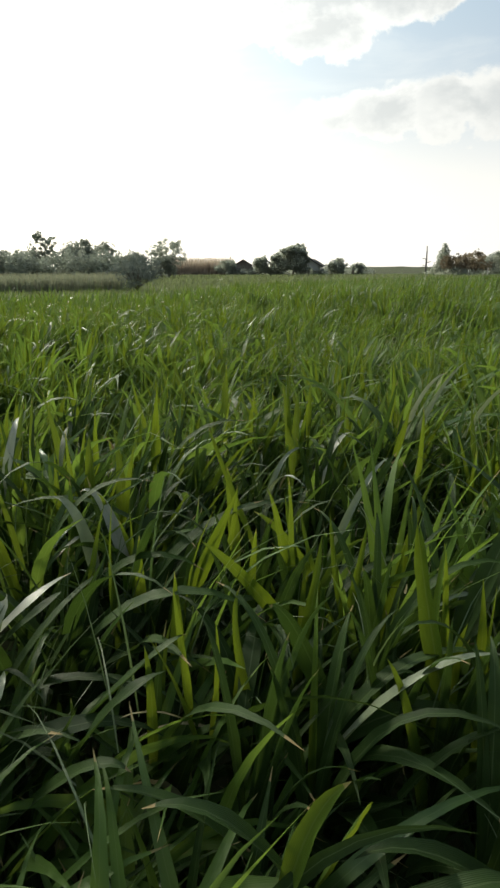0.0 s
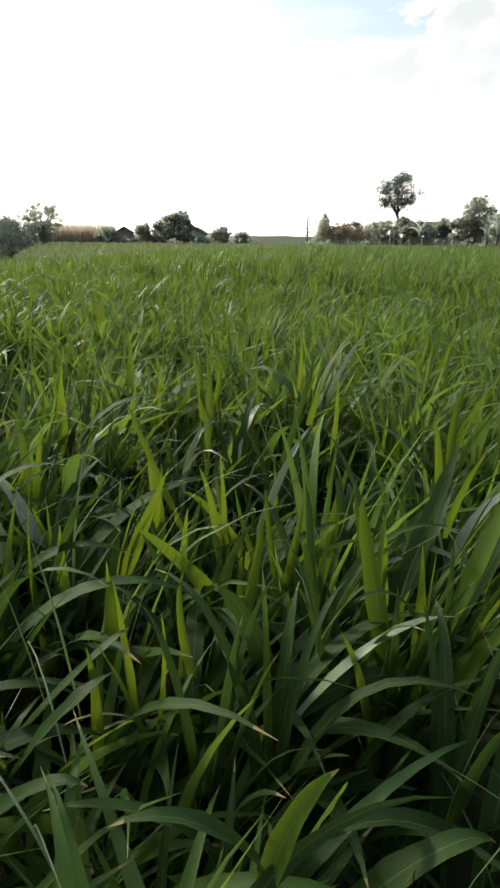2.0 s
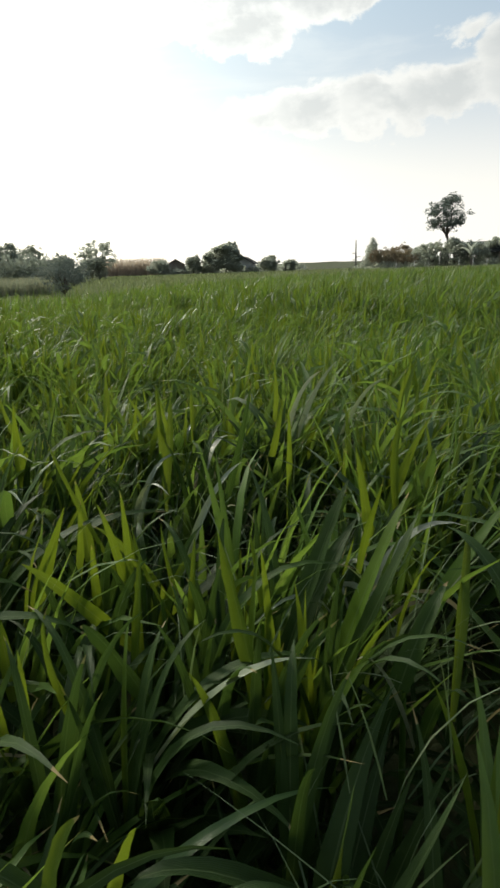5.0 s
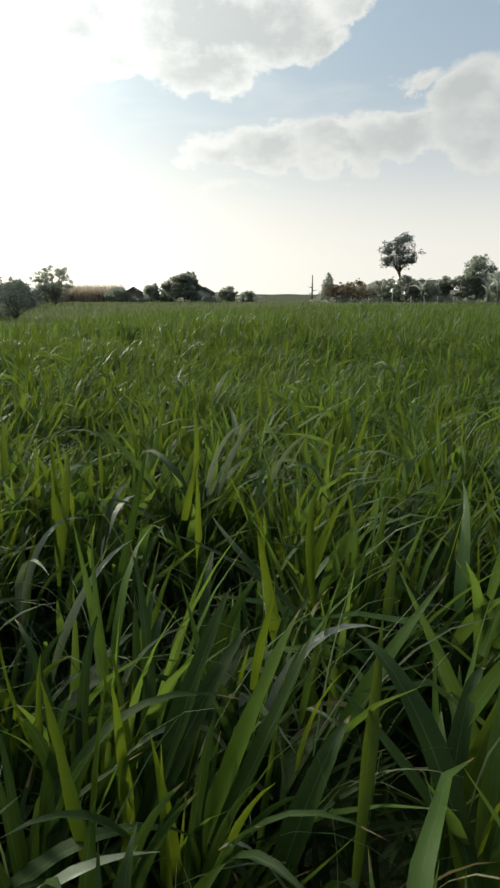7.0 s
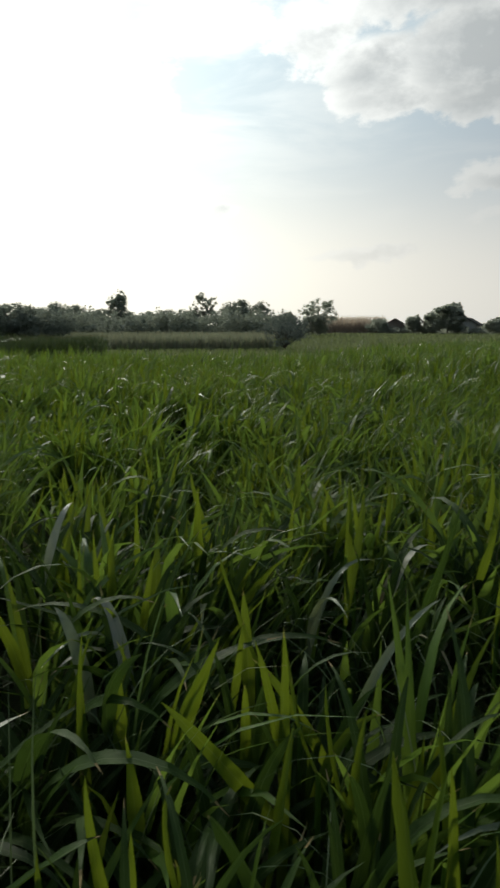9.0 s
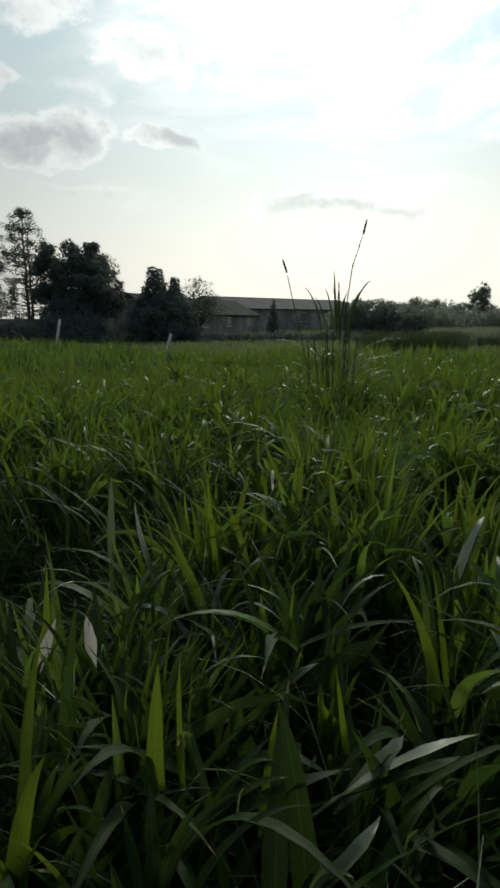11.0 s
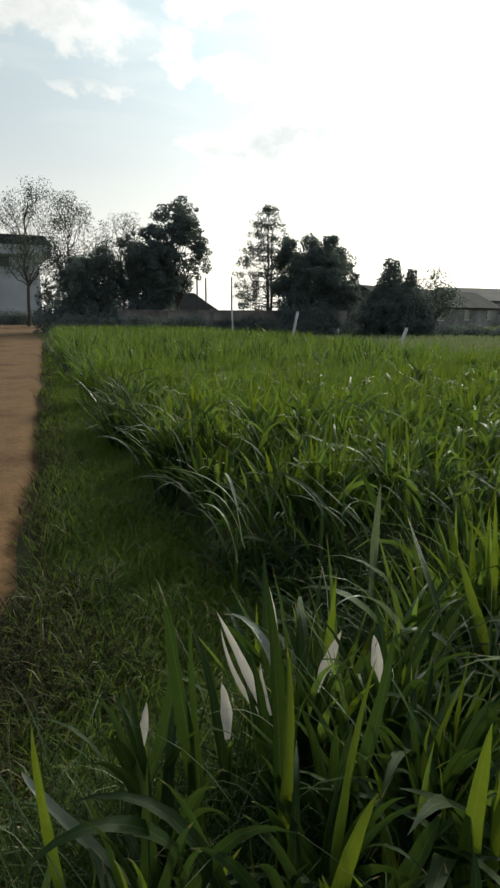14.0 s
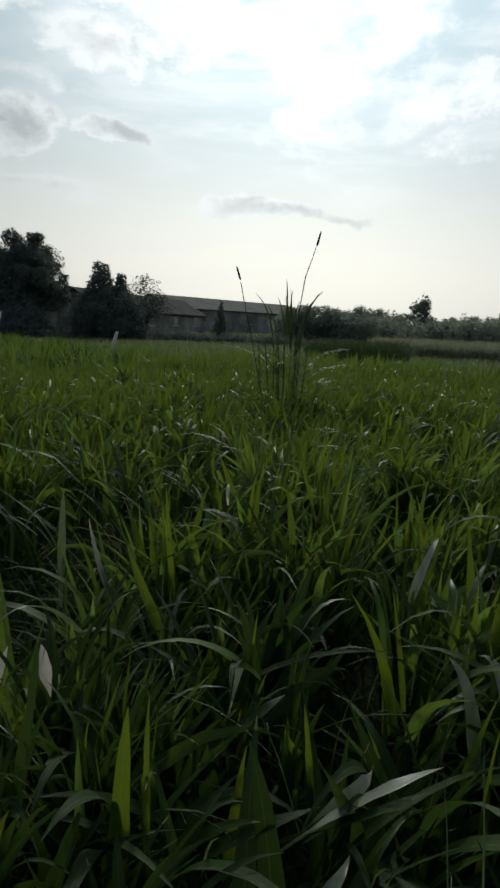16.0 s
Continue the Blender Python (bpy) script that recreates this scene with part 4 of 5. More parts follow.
plant(0.60, 1.88,
      (0.60, 1.88, 0.51, 0.60, 1.85, 0.65, 0.60, 1.86, 0.76, 0.024, YOUNG))
plant(-0.73, 1.78,
      (-0.73, 1.78, 0.52, -0.70, 1.83, 0.68, -0.73, 1.98, 0.70, 0.034, PALE))
plant(-0.52, 0.95,
      (-0.52, 1.01, 0.51, -0.51, 0.98, 0.59, -0.53, 0.98, 0.67, 0.025, YOUNG),
      (-0.58, 1.05, 0.52, -0.56, 0.97, 0.58, -0.56, 0.97, 0.62, 0.019, YOUNG),
      (-0.53, 0.90, 0.45, -0.34, 0.93, 0.59, -0.29, 1.02, 0.60, 0.038, GREEN),
      (-0.48, 0.97, 0.47, -0.38, 0.95, 0.60, -0.39, 1.01, 0.60, 0.043, PALE),
      (-0.51, 0.88, 0.45, -0.37, 0.94, 0.59, -0.30, 1.11, 0.59, 0.043, PALE))
plant(-0.41, 0.74,
      (-0.42, 0.70, 0.39, -0.48, 0.77, 0.55, -0.58, 0.90, 0.66, 0.051, GREEN),
      (-0.40, 0.77, 0.37, -0.45, 0.79, 0.56, -0.52, 0.81, 0.69, 0.056, GREEN),
      (-0.42, 0.75, 0.41, -0.33, 0.77, 0.54, -0.35, 0.88, 0.53, 0.043, PALE))
plant(-1.10, 1.77,
      (-1.10, 1.75, 0.54, -1.08, 1.73, 0.63, -1.09, 1.74, 0.69, 0.022, YOUNG),
      (-1.09, 1.79, 0.54, -1.07, 1.77, 0.63, -1.07, 1.79, 0.70, 0.022, YOUNG))
plant(-1.20, 0.50,
      (-1.182, 0.496, 0.473, -1.258, 0.467, 0.562, -1.329, 0.428, 0.656, 0.028, WHITE),
      (-1.191, 0.485, 0.462, -1.256, 0.447, 0.530, -1.315, 0.435, 0.615, 0.016, WHITE),
      (-1.144, 0.491, 0.508, -1.172, 0.488, 0.542, -1.195, 0.493, 0.578, 0.014, WHITE),
      (-1.307, 0.581, 0.614, -1.332, 0.580, 0.657, -1.356, 0.577, 0.698, 0.011, WHITE),
      (-1.310, 0.570, 0.440, -1.390, 0.590, 0.600, -1.530, 0.640, 0.700, 0.036, GREEN))
plant(-1.19, 0.66,
      (-1.193, 0.652, 0.497, -1.209, 0.686, 0.545, -1.223, 0.726, 0.600, 0.040, WHITE),
      (-1.180, 0.640, 0.420, -1.230, 0.620, 0.540, -1.320, 0.600, 0.620, 0.030, GREEN))
plant(-1.10, 0.76,
      (-1.103, 0.759, 0.538, -1.123, 0.764, 0.590, -1.139, 0.766, 0.624, 0.034, WHITE),
      (-1.090, 0.770, 0.420, -1.150, 0.800, 0.560, -1.240, 0.830, 0.600, 0.030, GREEN))
plant(-1.16, 0.40,
      (-1.159, 0.398, 0.461, -1.178, 0.401, 0.508, -1.203, 0.398, 0.545, 0.032, WHITE),
      (-1.150, 0.390, 0.360, -1.250, 0.390, 0.520, -1.370, 0.360, 0.640, 0.030, GREEN))
plant(-1.19, 0.20,
      (-1.192, 0.207, 0.452, -1.211, 0.219, 0.489, -1.228, 0.227, 0.518, 0.024, WHITE),
      (-1.200, 0.210, 0.360, -1.118, 0.272, 0.635, -1.208, 0.267, 0.786, 0.040, GREEN))
plant(-1.26, 1.03,
      (-1.29, 0.98, 0.54, -1.26, 0.84, 0.67, -1.23, 0.70, 0.66, 0.027, PALE),
      (-1.22, 1.08, 0.50, -1.26, 1.02, 0.67, -1.66, 1.23, 0.70, 0.029, GREEN))
plant(-0.86, 0.39,
      (-0.86, 0.39, 0.38, -0.82, 0.39, 0.67, -0.83, 0.39, 0.85, 0.036, YOUNG))
plant(-0.89, 0.56,
      (-0.89, 0.56, 0.44, -0.83, 0.58, 0.69, -0.83, 0.60, 0.84, 0.037, GREEN))
plant(-1.40, 1.39,
      (-1.38, 1.38, 0.50, -1.36, 1.34, 0.69, -1.38, 1.34, 0.85, 0.026, YOUNG),
      (-1.42, 1.39, 0.52, -1.41, 1.36, 0.67, -1.42, 1.36, 0.80, 0.024, YOUNG))
plant(-1.16, 1.16,
      (-1.16, 1.16, 0.50, -1.18, 1.09, 0.66, -1.22, 1.07, 0.77, 0.036, YOUNG))
plant(-0.93, 0.07,
      (-0.89, 0.03, 0.38, -0.86, 0.00, 0.63, -0.88, -0.01, 0.78, 0.029, YOUNG),
      (-0.97, 0.12, 0.40, -0.98, 0.01, 0.54, -1.08, -0.04, 0.54, 0.027, PALE))
plant(-0.68, 0.45,
      (-0.68, 0.39, 0.46, -0.64, 0.40, 0.63, -0.64, 0.45, 0.71, 0.043, YOUNG),
      (-0.68, 0.49, 0.42, -0.64, 0.53, 0.57, -0.62, 0.55, 0.66, 0.047, GREEN))
plant(-0.64, 0.73,
      (-0.66, 0.71, 0.44, -0.64, 0.69, 0.62, -0.65, 0.70, 0.76, 0.030, YOUNG),
      (-0.62, 0.74, 0.44, -0.48, 0.76, 0.57, -0.42, 0.89, 0.57, 0.043, GREEN))
plant(-0.73, 0.88,
      (-0.73, 0.88, 0.48, -0.61, 0.90, 0.63, -0.60, 1.01, 0.64, 0.043, GREEN))
plant(-0.79, 1.16,
      (-0.79, 1.16, 0.46, -0.82, 1.16, 0.61, -0.89, 1.16, 0.70, 0.047, GREEN))

plant(-2.16, 2.70,
      (-2.160, 2.700, 0.50, -2.185, 2.722, 0.650, -2.145, 2.680, 0.755, 0.030, PALE),
      (-2.170, 2.690, 0.48, -2.120, 2.720, 0.620, -2.100, 2.740, 0.720, 0.022, GREEN))
plant(-1.74, 2.00,
      (-1.740, 2.000, 0.60, -1.728, 1.985, 0.665, -1.690, 1.960, 0.680, 0.020, WHITE),
      (-1.750, 2.010, 0.48, -1.700, 2.040, 0.610, -1.660, 2.080, 0.660, 0.026, GREEN))
plant(-2.28, 0.82,
      (-2.28, 0.82, 0.66, -2.34, 0.74, 0.72, -2.45, 0.56, 0.74, 0.024, PALE),
      (-2.28, 0.83, 0.56, -2.34, 0.76, 0.66, -2.45, 0.64, 0.60, 0.022, PALE),
      (-2.28, 0.81, 0.50, -2.34, 0.76, 0.60, -2.45, 0.65, 0.54, 0.026, PALE),
      (-2.28, 0.78, 0.44, -2.34, 0.73, 0.55, -2.45, 0.67, 0.55, 0.020, GREEN),
      (-2.28, 0.83, 0.60, -2.34, 0.82, 0.70, -2.45, 0.82, 0.69, 0.026, PALE))
plant(-6.60, 0.83,
      (-6.60, 0.83, 0.37, -6.70, 0.67, 0.62, -6.85, 0.44, 0.76, 0.024, PALE))
plant(-4.60, 0.80,
      (-4.60, 0.80, 0.36, -4.70, 0.69, 0.44, -4.85, 0.51, 0.40, 0.024, PALE))
plant(-4.30, 0.89,
      (-4.30, 0.89, 0.37, -4.40, 0.73, 0.51, -4.55, 0.57, 0.58, 0.024, PALE))
plant(-5.00, 1.20,
      (-5.00, 1.20, 0.49, -5.10, 1.15, 0.68, -5.25, 1.01, 0.71, 0.024, PALE))

# more plants between them, grown by habit
pr = np.random.default_rng(21)
for i in range(64):
    a, d = radians(pr.uniform(-26, 84)), 0.75 + 1.9 * pr.uniform(0, 1) ** 1.2
    x, y = 0.12 - d * math.sin(a), d * math.cos(a)
    if y < edge_y(np.array(x)) + 0.05:
        continue
    lv = []
    for j in range(7):
        b = pr.uniform(0, 6.28)
        b = math.atan2(math.sin(b), math.cos(b) + 0.4)
        ln, dr = pr.uniform(0.3, 0.55), 0.75 * pr.uniform(0.05, 1.0) ** 2.2
        z = pr.uniform(0.22, 0.38)
        h1, h2 = ln * 0.55 * (1 - 0.1 * dr), ln * (0.88 - 0.55 * dr)
        o1, o2 = ln * (0.10 + 0.16 * dr), ln * (0.22 + 0.6 * dr)
        k = min(1.0, (0.64 - z) / max(h1, h2))
        lv.append((x, y, z, x + o1 * math.cos(b), y + o1 * math.sin(b), z + h1 * k, x + o2 * math.cos(b), y + o2 * math.sin(b), z + h2 * k,
                   pr.uniform(0.020, 0.038), YOUNG if j == 0 and i % 2 and dr < 0.3 else (PALE if dr > 0.6 and d > 1.3 else GREEN)))
    plant(x, y, *lv)


# mown verge between the track and the stand
def thatch_share(x, y):
    """How much of the turf is brown and worn: most beside the track, and in a wider belt where the track swings off."""
    k = np.clip((x + 3.1) / 1.0, 0, 1)
    return np.exp(-(np.maximum(y - track_edge(x), 0) / (0.27 + 0.42 * k)) ** 2) * (0.72 + 0.22 * k)


n = 190000
vx = 5 - 44 * rng.uniform(0, 1, n) ** 1.0
vx = np.where(rng.uniform(0, 1, n) < 0.72, 5 - 16 * rng.uniform(0, 1, n), vx)
vy = track_edge(vx) + rng.uniform(-0.1, 1.5, n)
ok = (vy < np.minimum(edge_y(vx), 0.95) + np.where(vx > -1.3, 0.5, 0.08)) & (vy > track_edge(vx) + 0.07 + 0.03 * np.sin(3.1 * vx) + rng.normal(0, 0.05, n))
vx, vy = vx[ok], vy[ok]
n = len(vx)
turf = []
thatch = thatch_share(vx, vy)
worn = rng.uniform(0, 1, n) < thatch
turf_len, turf_wd = rng.uniform(0.05, 0.20, n), rng.uniform(0.003, 0.008, n) * (1 + np.abs(vx) / 8)
for mask, m in ((~worn, 0), (worn, 2)):
    k = int(mask.sum())
    turf.append((strips(rng, np.stack([vx, vy, np.zeros(n)], -1)[mask], turf_len[mask], turf_wd[mask], rng.uniform(0, 6.28, k), rng.uniform(0.3, 1.4, k), rng.uniform(0.2, 1.6, k), 3), m))
# tangled tufts and straw over it, thicker in patches, thinner towards the bare earth
n = 90000
cx = -0.3 - 9.0 * rng.uniform(0, 1, n) ** 1.5
cy = track_edge(cx) + 0.10 + rng.uniform(0, 1.5, n)
lump = np.sin(3.1 * cx + 1.7 * cy) * np.sin(4.3 * cy - 1.1 * cx + 1) + 0.6 * np.sin(9.0 * cx + 2) * np.sin(8.0 * cy)
ok = (cy < np.minimum(edge_y(cx), 0.95) + np.where(cx > -1.3, 0.35, 0.08)) & (rng.uniform(-0.9, 1.0, n) < lump + 0.25)
cx, cy, lump = cx[ok], cy[ok], lump[ok]
n = len(cx)
tuft_h = rng.uniform(0.06, 0.15, n) * (1 + 0.35 * lump)
tb = np.stack([cx, cy, rng.uniform(0.0, 0.04, n)], -1)
pick = rng.uniform(0, 1, n)
worn = 0.92 * thatch_share(cx, cy)
for mask, m in ((pick > 0.06 + worn, 0), (pick < 0.06, 1), ((pick >= 0.06) & (pick <= 0.06 + worn), 2)):
    k = int(mask.sum())
    turf.append((strips(rng, tb[mask], tuft_h[mask] * (1.25 if m else 1.0), rng.uniform(0.004, 0.010, k), rng.uniform(0, 6.28, k), rng.uniform(0.6, 1.5, k), rng.uniform(0.8, 2.6, k), 4), m))
v, q, uv, ix = join_arrays(turf)
tagged(part("verge_turf", raw_mesh("verge_turf", v, q, uv, (M_TURF, M_DRY, M_THATCH), ix)), "short tangled green and straw turf of the verge", "turf", kind="stuff")


n = 22000
gx, gy = rng.uniform(-22, 14, n), -3.15 - rng.uniform(0, 1, n) ** 1.5 * 14
v, q, uv = strips(rng, np.stack([gx, gy, np.full(n, -0.06)], -1), rng.uniform(0.1, 0.3, n), rng.uniform(0.008, 0.02, n), rng.uniform(0, 6.28, n), rng.uniform(0.5, 1.5, n), rng.uniform(0.2, 1.4, n), 3)
tagged(part("far_verge_turf", raw_mesh("far_verge_turf", v, q, uv, (M_TURF,))), "rough green turf on the other side of the track", "turf", kind="stuff")

# ---------------------------------------------------------------- trees
def leaf_cloud(rng, clumps, count, size):
    """Small leaf quads through ellipsoid clumps (cx, cy, cz, rx, ry, rz), thicker towards their skins."""
    c = np.asarray(clumps, float)
    vol = (c[:, 3] * c[:, 4] * c[:, 5]) ** 0.75
    pick = rng.choice(len(c), count, p=vol / vol.sum())
    d = rng.normal(0, 1, (count, 3))
    d /= np.linalg.norm(d, axis=1)[:, None]
    r = rng.uniform(0.25, 1.0, count) ** 0.55 * (1 + 0.16 * np.sin(5 * d[:, 0] + 3 * pick) + 0.14 * np.sin(6 * d[:, 2] + pick))
    p = c[pick, :3] + c[pick, 3:] * d * r[:, None]
    a = rng.normal(0, 1, (count, 3))
    a /= np.linalg.norm(a, axis=1)[:, None]
    b = np.cross(a, rng.normal(0, 1, (count, 3)))
    b /= np.linalg.norm(b, axis=1)[:, None]
    s = size * rng.uniform(0.6, 1.4, count)[:, None]
    v = np.stack([p - a * s, p + b * s * 0.42, p + a * s, p - b * s * 0.42], 1).reshape(-1, 3)
    q = np.arange(4 * count).reshape(-1, 4)
    uv = np.tile(np.array([[0.5, 0.0], [1.0, 0.5], [0.5, 1.0], [0.0, 0.5]]), (count, 1))
    return v, q, uv


def limb(rng, a, b, r0, r1, k=6, wob=0.06):
    a, b = np.asarray(a, float), np.asarray(b, float)
    s = np.linspace(0, 1, k)[:, None]
    p = a + (b - a) * s + rng.normal(0, wob, (k, 3)) * np.linalg.norm(b - a) * s * (1 - s) * 2
    p[:, 2] += 0.15 * np.linalg.norm((b - a)[:2]) * (np.sin(np.pi * s[:, 0])) * 0.5
    return p, np.linspace(r0, r1, k)


def tree(name, x, y, H, W, style, leaf_mat, label, count=2600, size=0.14, seed=1, bole=0.3, category="tree", group=""):
    """A tree with trunk, limbs and a crown of small leaves. H, W: height and crown width in metres."""
    r = np.random.default_rng(seed)
    t = thing(name, x, y, 0, label, category, group)
    paths, clumps = [], []
    lean = r.normal(0, 0.03, 2) * H
    r0 = 0.015 * H + 0.02
    if style == "round":
        paths.append(limb(r, (0, 0, -0.1), (*lean, H * 0.7), r0 * 1.3, r0 * 0.3))
        for i in range(9):  # big boughs, each with its own head of clumps
            a = i * 2.4 + r.uniform(-0.4, 0.4)
            u = -0.75 + 1.6 * i / 8 + r.uniform(-0.1, 0.1)
            rad = W * 0.36 * math.sqrt(max(0.05, 1 - u * u * 0.95)) * r.uniform(0.75, 1.1)
            head = np.array((math.cos(a) * rad, math.sin(a) * rad, H * (0.52 + 0.36 * u)))
            paths.append(limb(r, (lean[0] * 0.3, lean[1] * 0.3, H * r.uniform(0.12, 0.4)), head, r0 * 0.5, r0 * 0.12))
            for j in range(20):
                d = r.normal(0, 1, 3)
                d /= np.linalg.norm(d)
                c = head + d * np.array((W * 0.20, W * 0.20, H * 0.17)) * r.uniform(0.4, 1.2)
                sz = W * r.uniform(0.03, 0.085)
                c[2] = min(max(c[2], sz), H - sz * 0.7)
                clumps.append((*c, sz * 1.2, sz * 1.2, sz * 1.05))
        clumps.append((0, 0, H * 0.48, W * 0.40, W * 0.40, H * 0.43))
    elif style == "open":
        fork = H * bole
        paths.append(limb(r, (0, 0, -0.1), (*lean, fork), r0 * 1.3, r0 * 0.9))
        mid_z, rz = H * (0.5 + bole * 0.5), H * (0.5 - bole * 0.5)
        for i in range(26):
            a, u = i * 2.4 + r.uniform(-0.4, 0.4), r.uniform(-0.75, 0.95)
            k = r.uniform(0.45, 1.0)
            head = np.array((lean[0] + math.cos(a) * W * 0.46 * math.sqrt(1 - u * u) * k, lean[1] + math.sin(a) * W * 0.46 * math.sqrt(1 - u * u) * k, mid_z + u * rz * 0.92))
            paths.append(limb(r, (*lean, fork * r.uniform(0.85, 1.0)), head, r0 * 0.42, r0 * 0.1))
            for j in range(10):
                d = r.normal(0, 1, 3) * np.array((W * 0.09, W * 0.09, rz * 0.15))
                sz = W * r.uniform(0.022, 0.062) * (1.4 if H > 8 else 1.0)
                clumps.append((*(head + d), sz * 1.25, sz * 1.25, sz))
    elif style == "bare":
        fork = H * bole
        lead, rad0 = limb(r, (0, 0, -0.1), (*lean, H * 0.82), r0 * 0.8, r0 * 0.12, 12, 0.03)
        paths.append((lead, rad0))
        for i in range(24):
            a, u = i * 2.4 + r.uniform(-0.5, 0.5), r.uniform(-0.75, 0.95)
            rad = W * 0.5 * math.sqrt(1 - u * u) * r.uniform(0.45, 1.0)
            c = np.array((lean[0] + math.cos(a) * rad, lean[1] + math.sin(a) * rad, H * (0.5 + bole * 0.5 + u * (0.5 - bole * 0.5))))
            h0 = max(fork * r.uniform(0.7, 1.1), min(c[2] - rad * r.uniform(0.7, 1.6) - 0.06 * H, 0.75 * H))
            p0 = np.array([np.interp(h0, lead[:, 2], lead[:, k]) for k in range(3)])
            paths.append(limb(r, p0, c, r0 * 0.26, r0 * 0.06, 7, 0.07))
            for _ in range(7):
                s0 = p0 + (c - p0) * r.uniform(0.45, 1.0)
                e = s0 + r.normal(0, 0.085, 3) * W + np.array((0, 0, 0.04 * H))
                e[2] = min(e[2], H)
                paths.append(limb(r, s0, e, r0 * 0.10, r0 * 0.035, 4))
                clumps.append((*e, W * 0.10, W * 0.10, W * 0.085))
    elif style == "tall":
        paths.append(limb(r, (0, 0, -0.1), (lean[0], lean[1], H * 0.98), r0, r0 * 0.15, 10, 0.02))
        paths.append(limb(r, (0.3, 0, -0.1), (lean[0] + W * 0.12, lean[1], H * 0.8), r0 * 0.8, r0 * 0.15, 10, 0.02))
        for i in range(520):
            h = r.uniform(0.2, 0.96)
            a = i * 2.4
            rad = W * 0.5 * min(1.0, (1 - h) * 2.5 + 0.16) * r.uniform(0.3, 1.0)
            h = 0.2 + 0.76 * (round((h - 0.2) / 0.76 * 9) + 0.5 * r.normal(0, 0.45)) / 9
            c = (math.cos(a) * rad, math.sin(a) * rad, h * H - 0.30 * rad)
            if r.uniform(0, 1) > 0.3 + 1.6 * rad / W:
                continue
            s = W * r.uniform(0.030, 0.058)
            if i % 4 == 0:
                paths.append(limb(r, (lean[0] * h, lean[1] * h, h * H - 0.08 * H * r.uniform(0, 1)), c, r0 * 0.2, r0 * 0.05, 5))
            clumps.append((*c, s * 1.2, s * 1.2, s * 1.1))
        clumps.append((lean[0], lean[1], H * 0.97, W * 0.13, W * 0.13, H * 0.025))
        clumps.append((lean[0] + 0.1, lean[1], H * 0.90, W * 0.10, W * 0.10, H * 0.025))
    else:  # spire
        paths.append(limb(r, (0, 0, -0.1), (*lean, H * 0.97), r0, r0 * 0.15, 8, 0.02))
        for i in range(26):
            h = 0.12 + 0.86 * (i / 26)
            a = i * 2.4
            rad = W * 0.5 * (1 - h * 0.92) * r.uniform(0.5, 1.0)
            s = W * 0.5 * (1.05 - h) * r.uniform(0.3, 0.5) + 0.05 * W
            c = (lean[0] * h + math.cos(a) * rad, lean[1] * h + math.sin(a) * rad, h * H)
            clumps.append((*c, s, s, s * 1.1))
            paths.append(limb(r, (lean[0] * h, lean[1] * h, h * H * 0.92), c, r0 * 0.3, r0 * 0.08, 4))
    tv, tq = tube(paths)
    part("trunk", raw_mesh("trunk", tv, tq, None, (M_BARK,)), t)
    full = style in ("round", "spire")
    lv, lq, lu = leaf_cloud(r, clumps, int(count * (5.4 * max(1.0, W * H / 15.0) if full else 3.4)), size * (0.58 if full else 0.66))
    part("crown", raw_mesh("crown", lv, lq, lu, (leaf_mat,)), t)
    return t


def at(az, d):
    """The place d metres off in the direction az degrees left of +y."""
    return 0.1 - d * math.sin(radians(az)), 0.05 + d * math.cos(radians(az))


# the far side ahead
tree("round_tree", *at(-3.2, 92), 4.4, 5.6, "round", M_CROWN_FAR_HAZED, "dense dark round-crowned tree at the far field edge", 5200, 0.22, 11)
tree("small_tree", *at(-0.2, 94), 2.9, 2.6, "round", M_CROWN_FAR_HAZED, "small bushy tree beside a hut", 1300, 0.18, 12)
tree("small_tree", *at(-1.4, 95), 3.2, 2.2, "spire", M_CROWN_FAR_HAZED, "small upright tree beside the round tree", 1200, 0.18, 13)
tree("field_tree", *at(8.3, 75), 4.3, 4.0, "open", M_CROWN_FAR_HAZED, "lopsided field tree with an airy upper crown", 1700, 0.16, 14, 0.25)
tree("bush", *at(8.9, 75), 2.6, 3.6, "round", M_CROWN_FAR_HAZED, "dark bush under the field tree", 1700, 0.16, 15, category="bush")
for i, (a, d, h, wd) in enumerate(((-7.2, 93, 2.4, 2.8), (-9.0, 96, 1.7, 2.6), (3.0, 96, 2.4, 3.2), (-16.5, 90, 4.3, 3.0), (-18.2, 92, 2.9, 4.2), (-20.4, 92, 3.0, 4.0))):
    tree("field_edge_tree", *at(a, d), h, wd, "round" if i != 3 else "spire", M_CROWN_FAR_HAZED if i != 4 else M_CROWN_DRY,
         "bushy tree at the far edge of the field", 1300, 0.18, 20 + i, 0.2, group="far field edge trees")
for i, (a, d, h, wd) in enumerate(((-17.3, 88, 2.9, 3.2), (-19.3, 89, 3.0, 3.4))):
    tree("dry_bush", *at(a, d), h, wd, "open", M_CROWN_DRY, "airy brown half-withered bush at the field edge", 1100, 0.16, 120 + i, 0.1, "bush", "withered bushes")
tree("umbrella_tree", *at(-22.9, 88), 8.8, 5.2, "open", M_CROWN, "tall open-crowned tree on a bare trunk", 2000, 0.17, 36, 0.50)
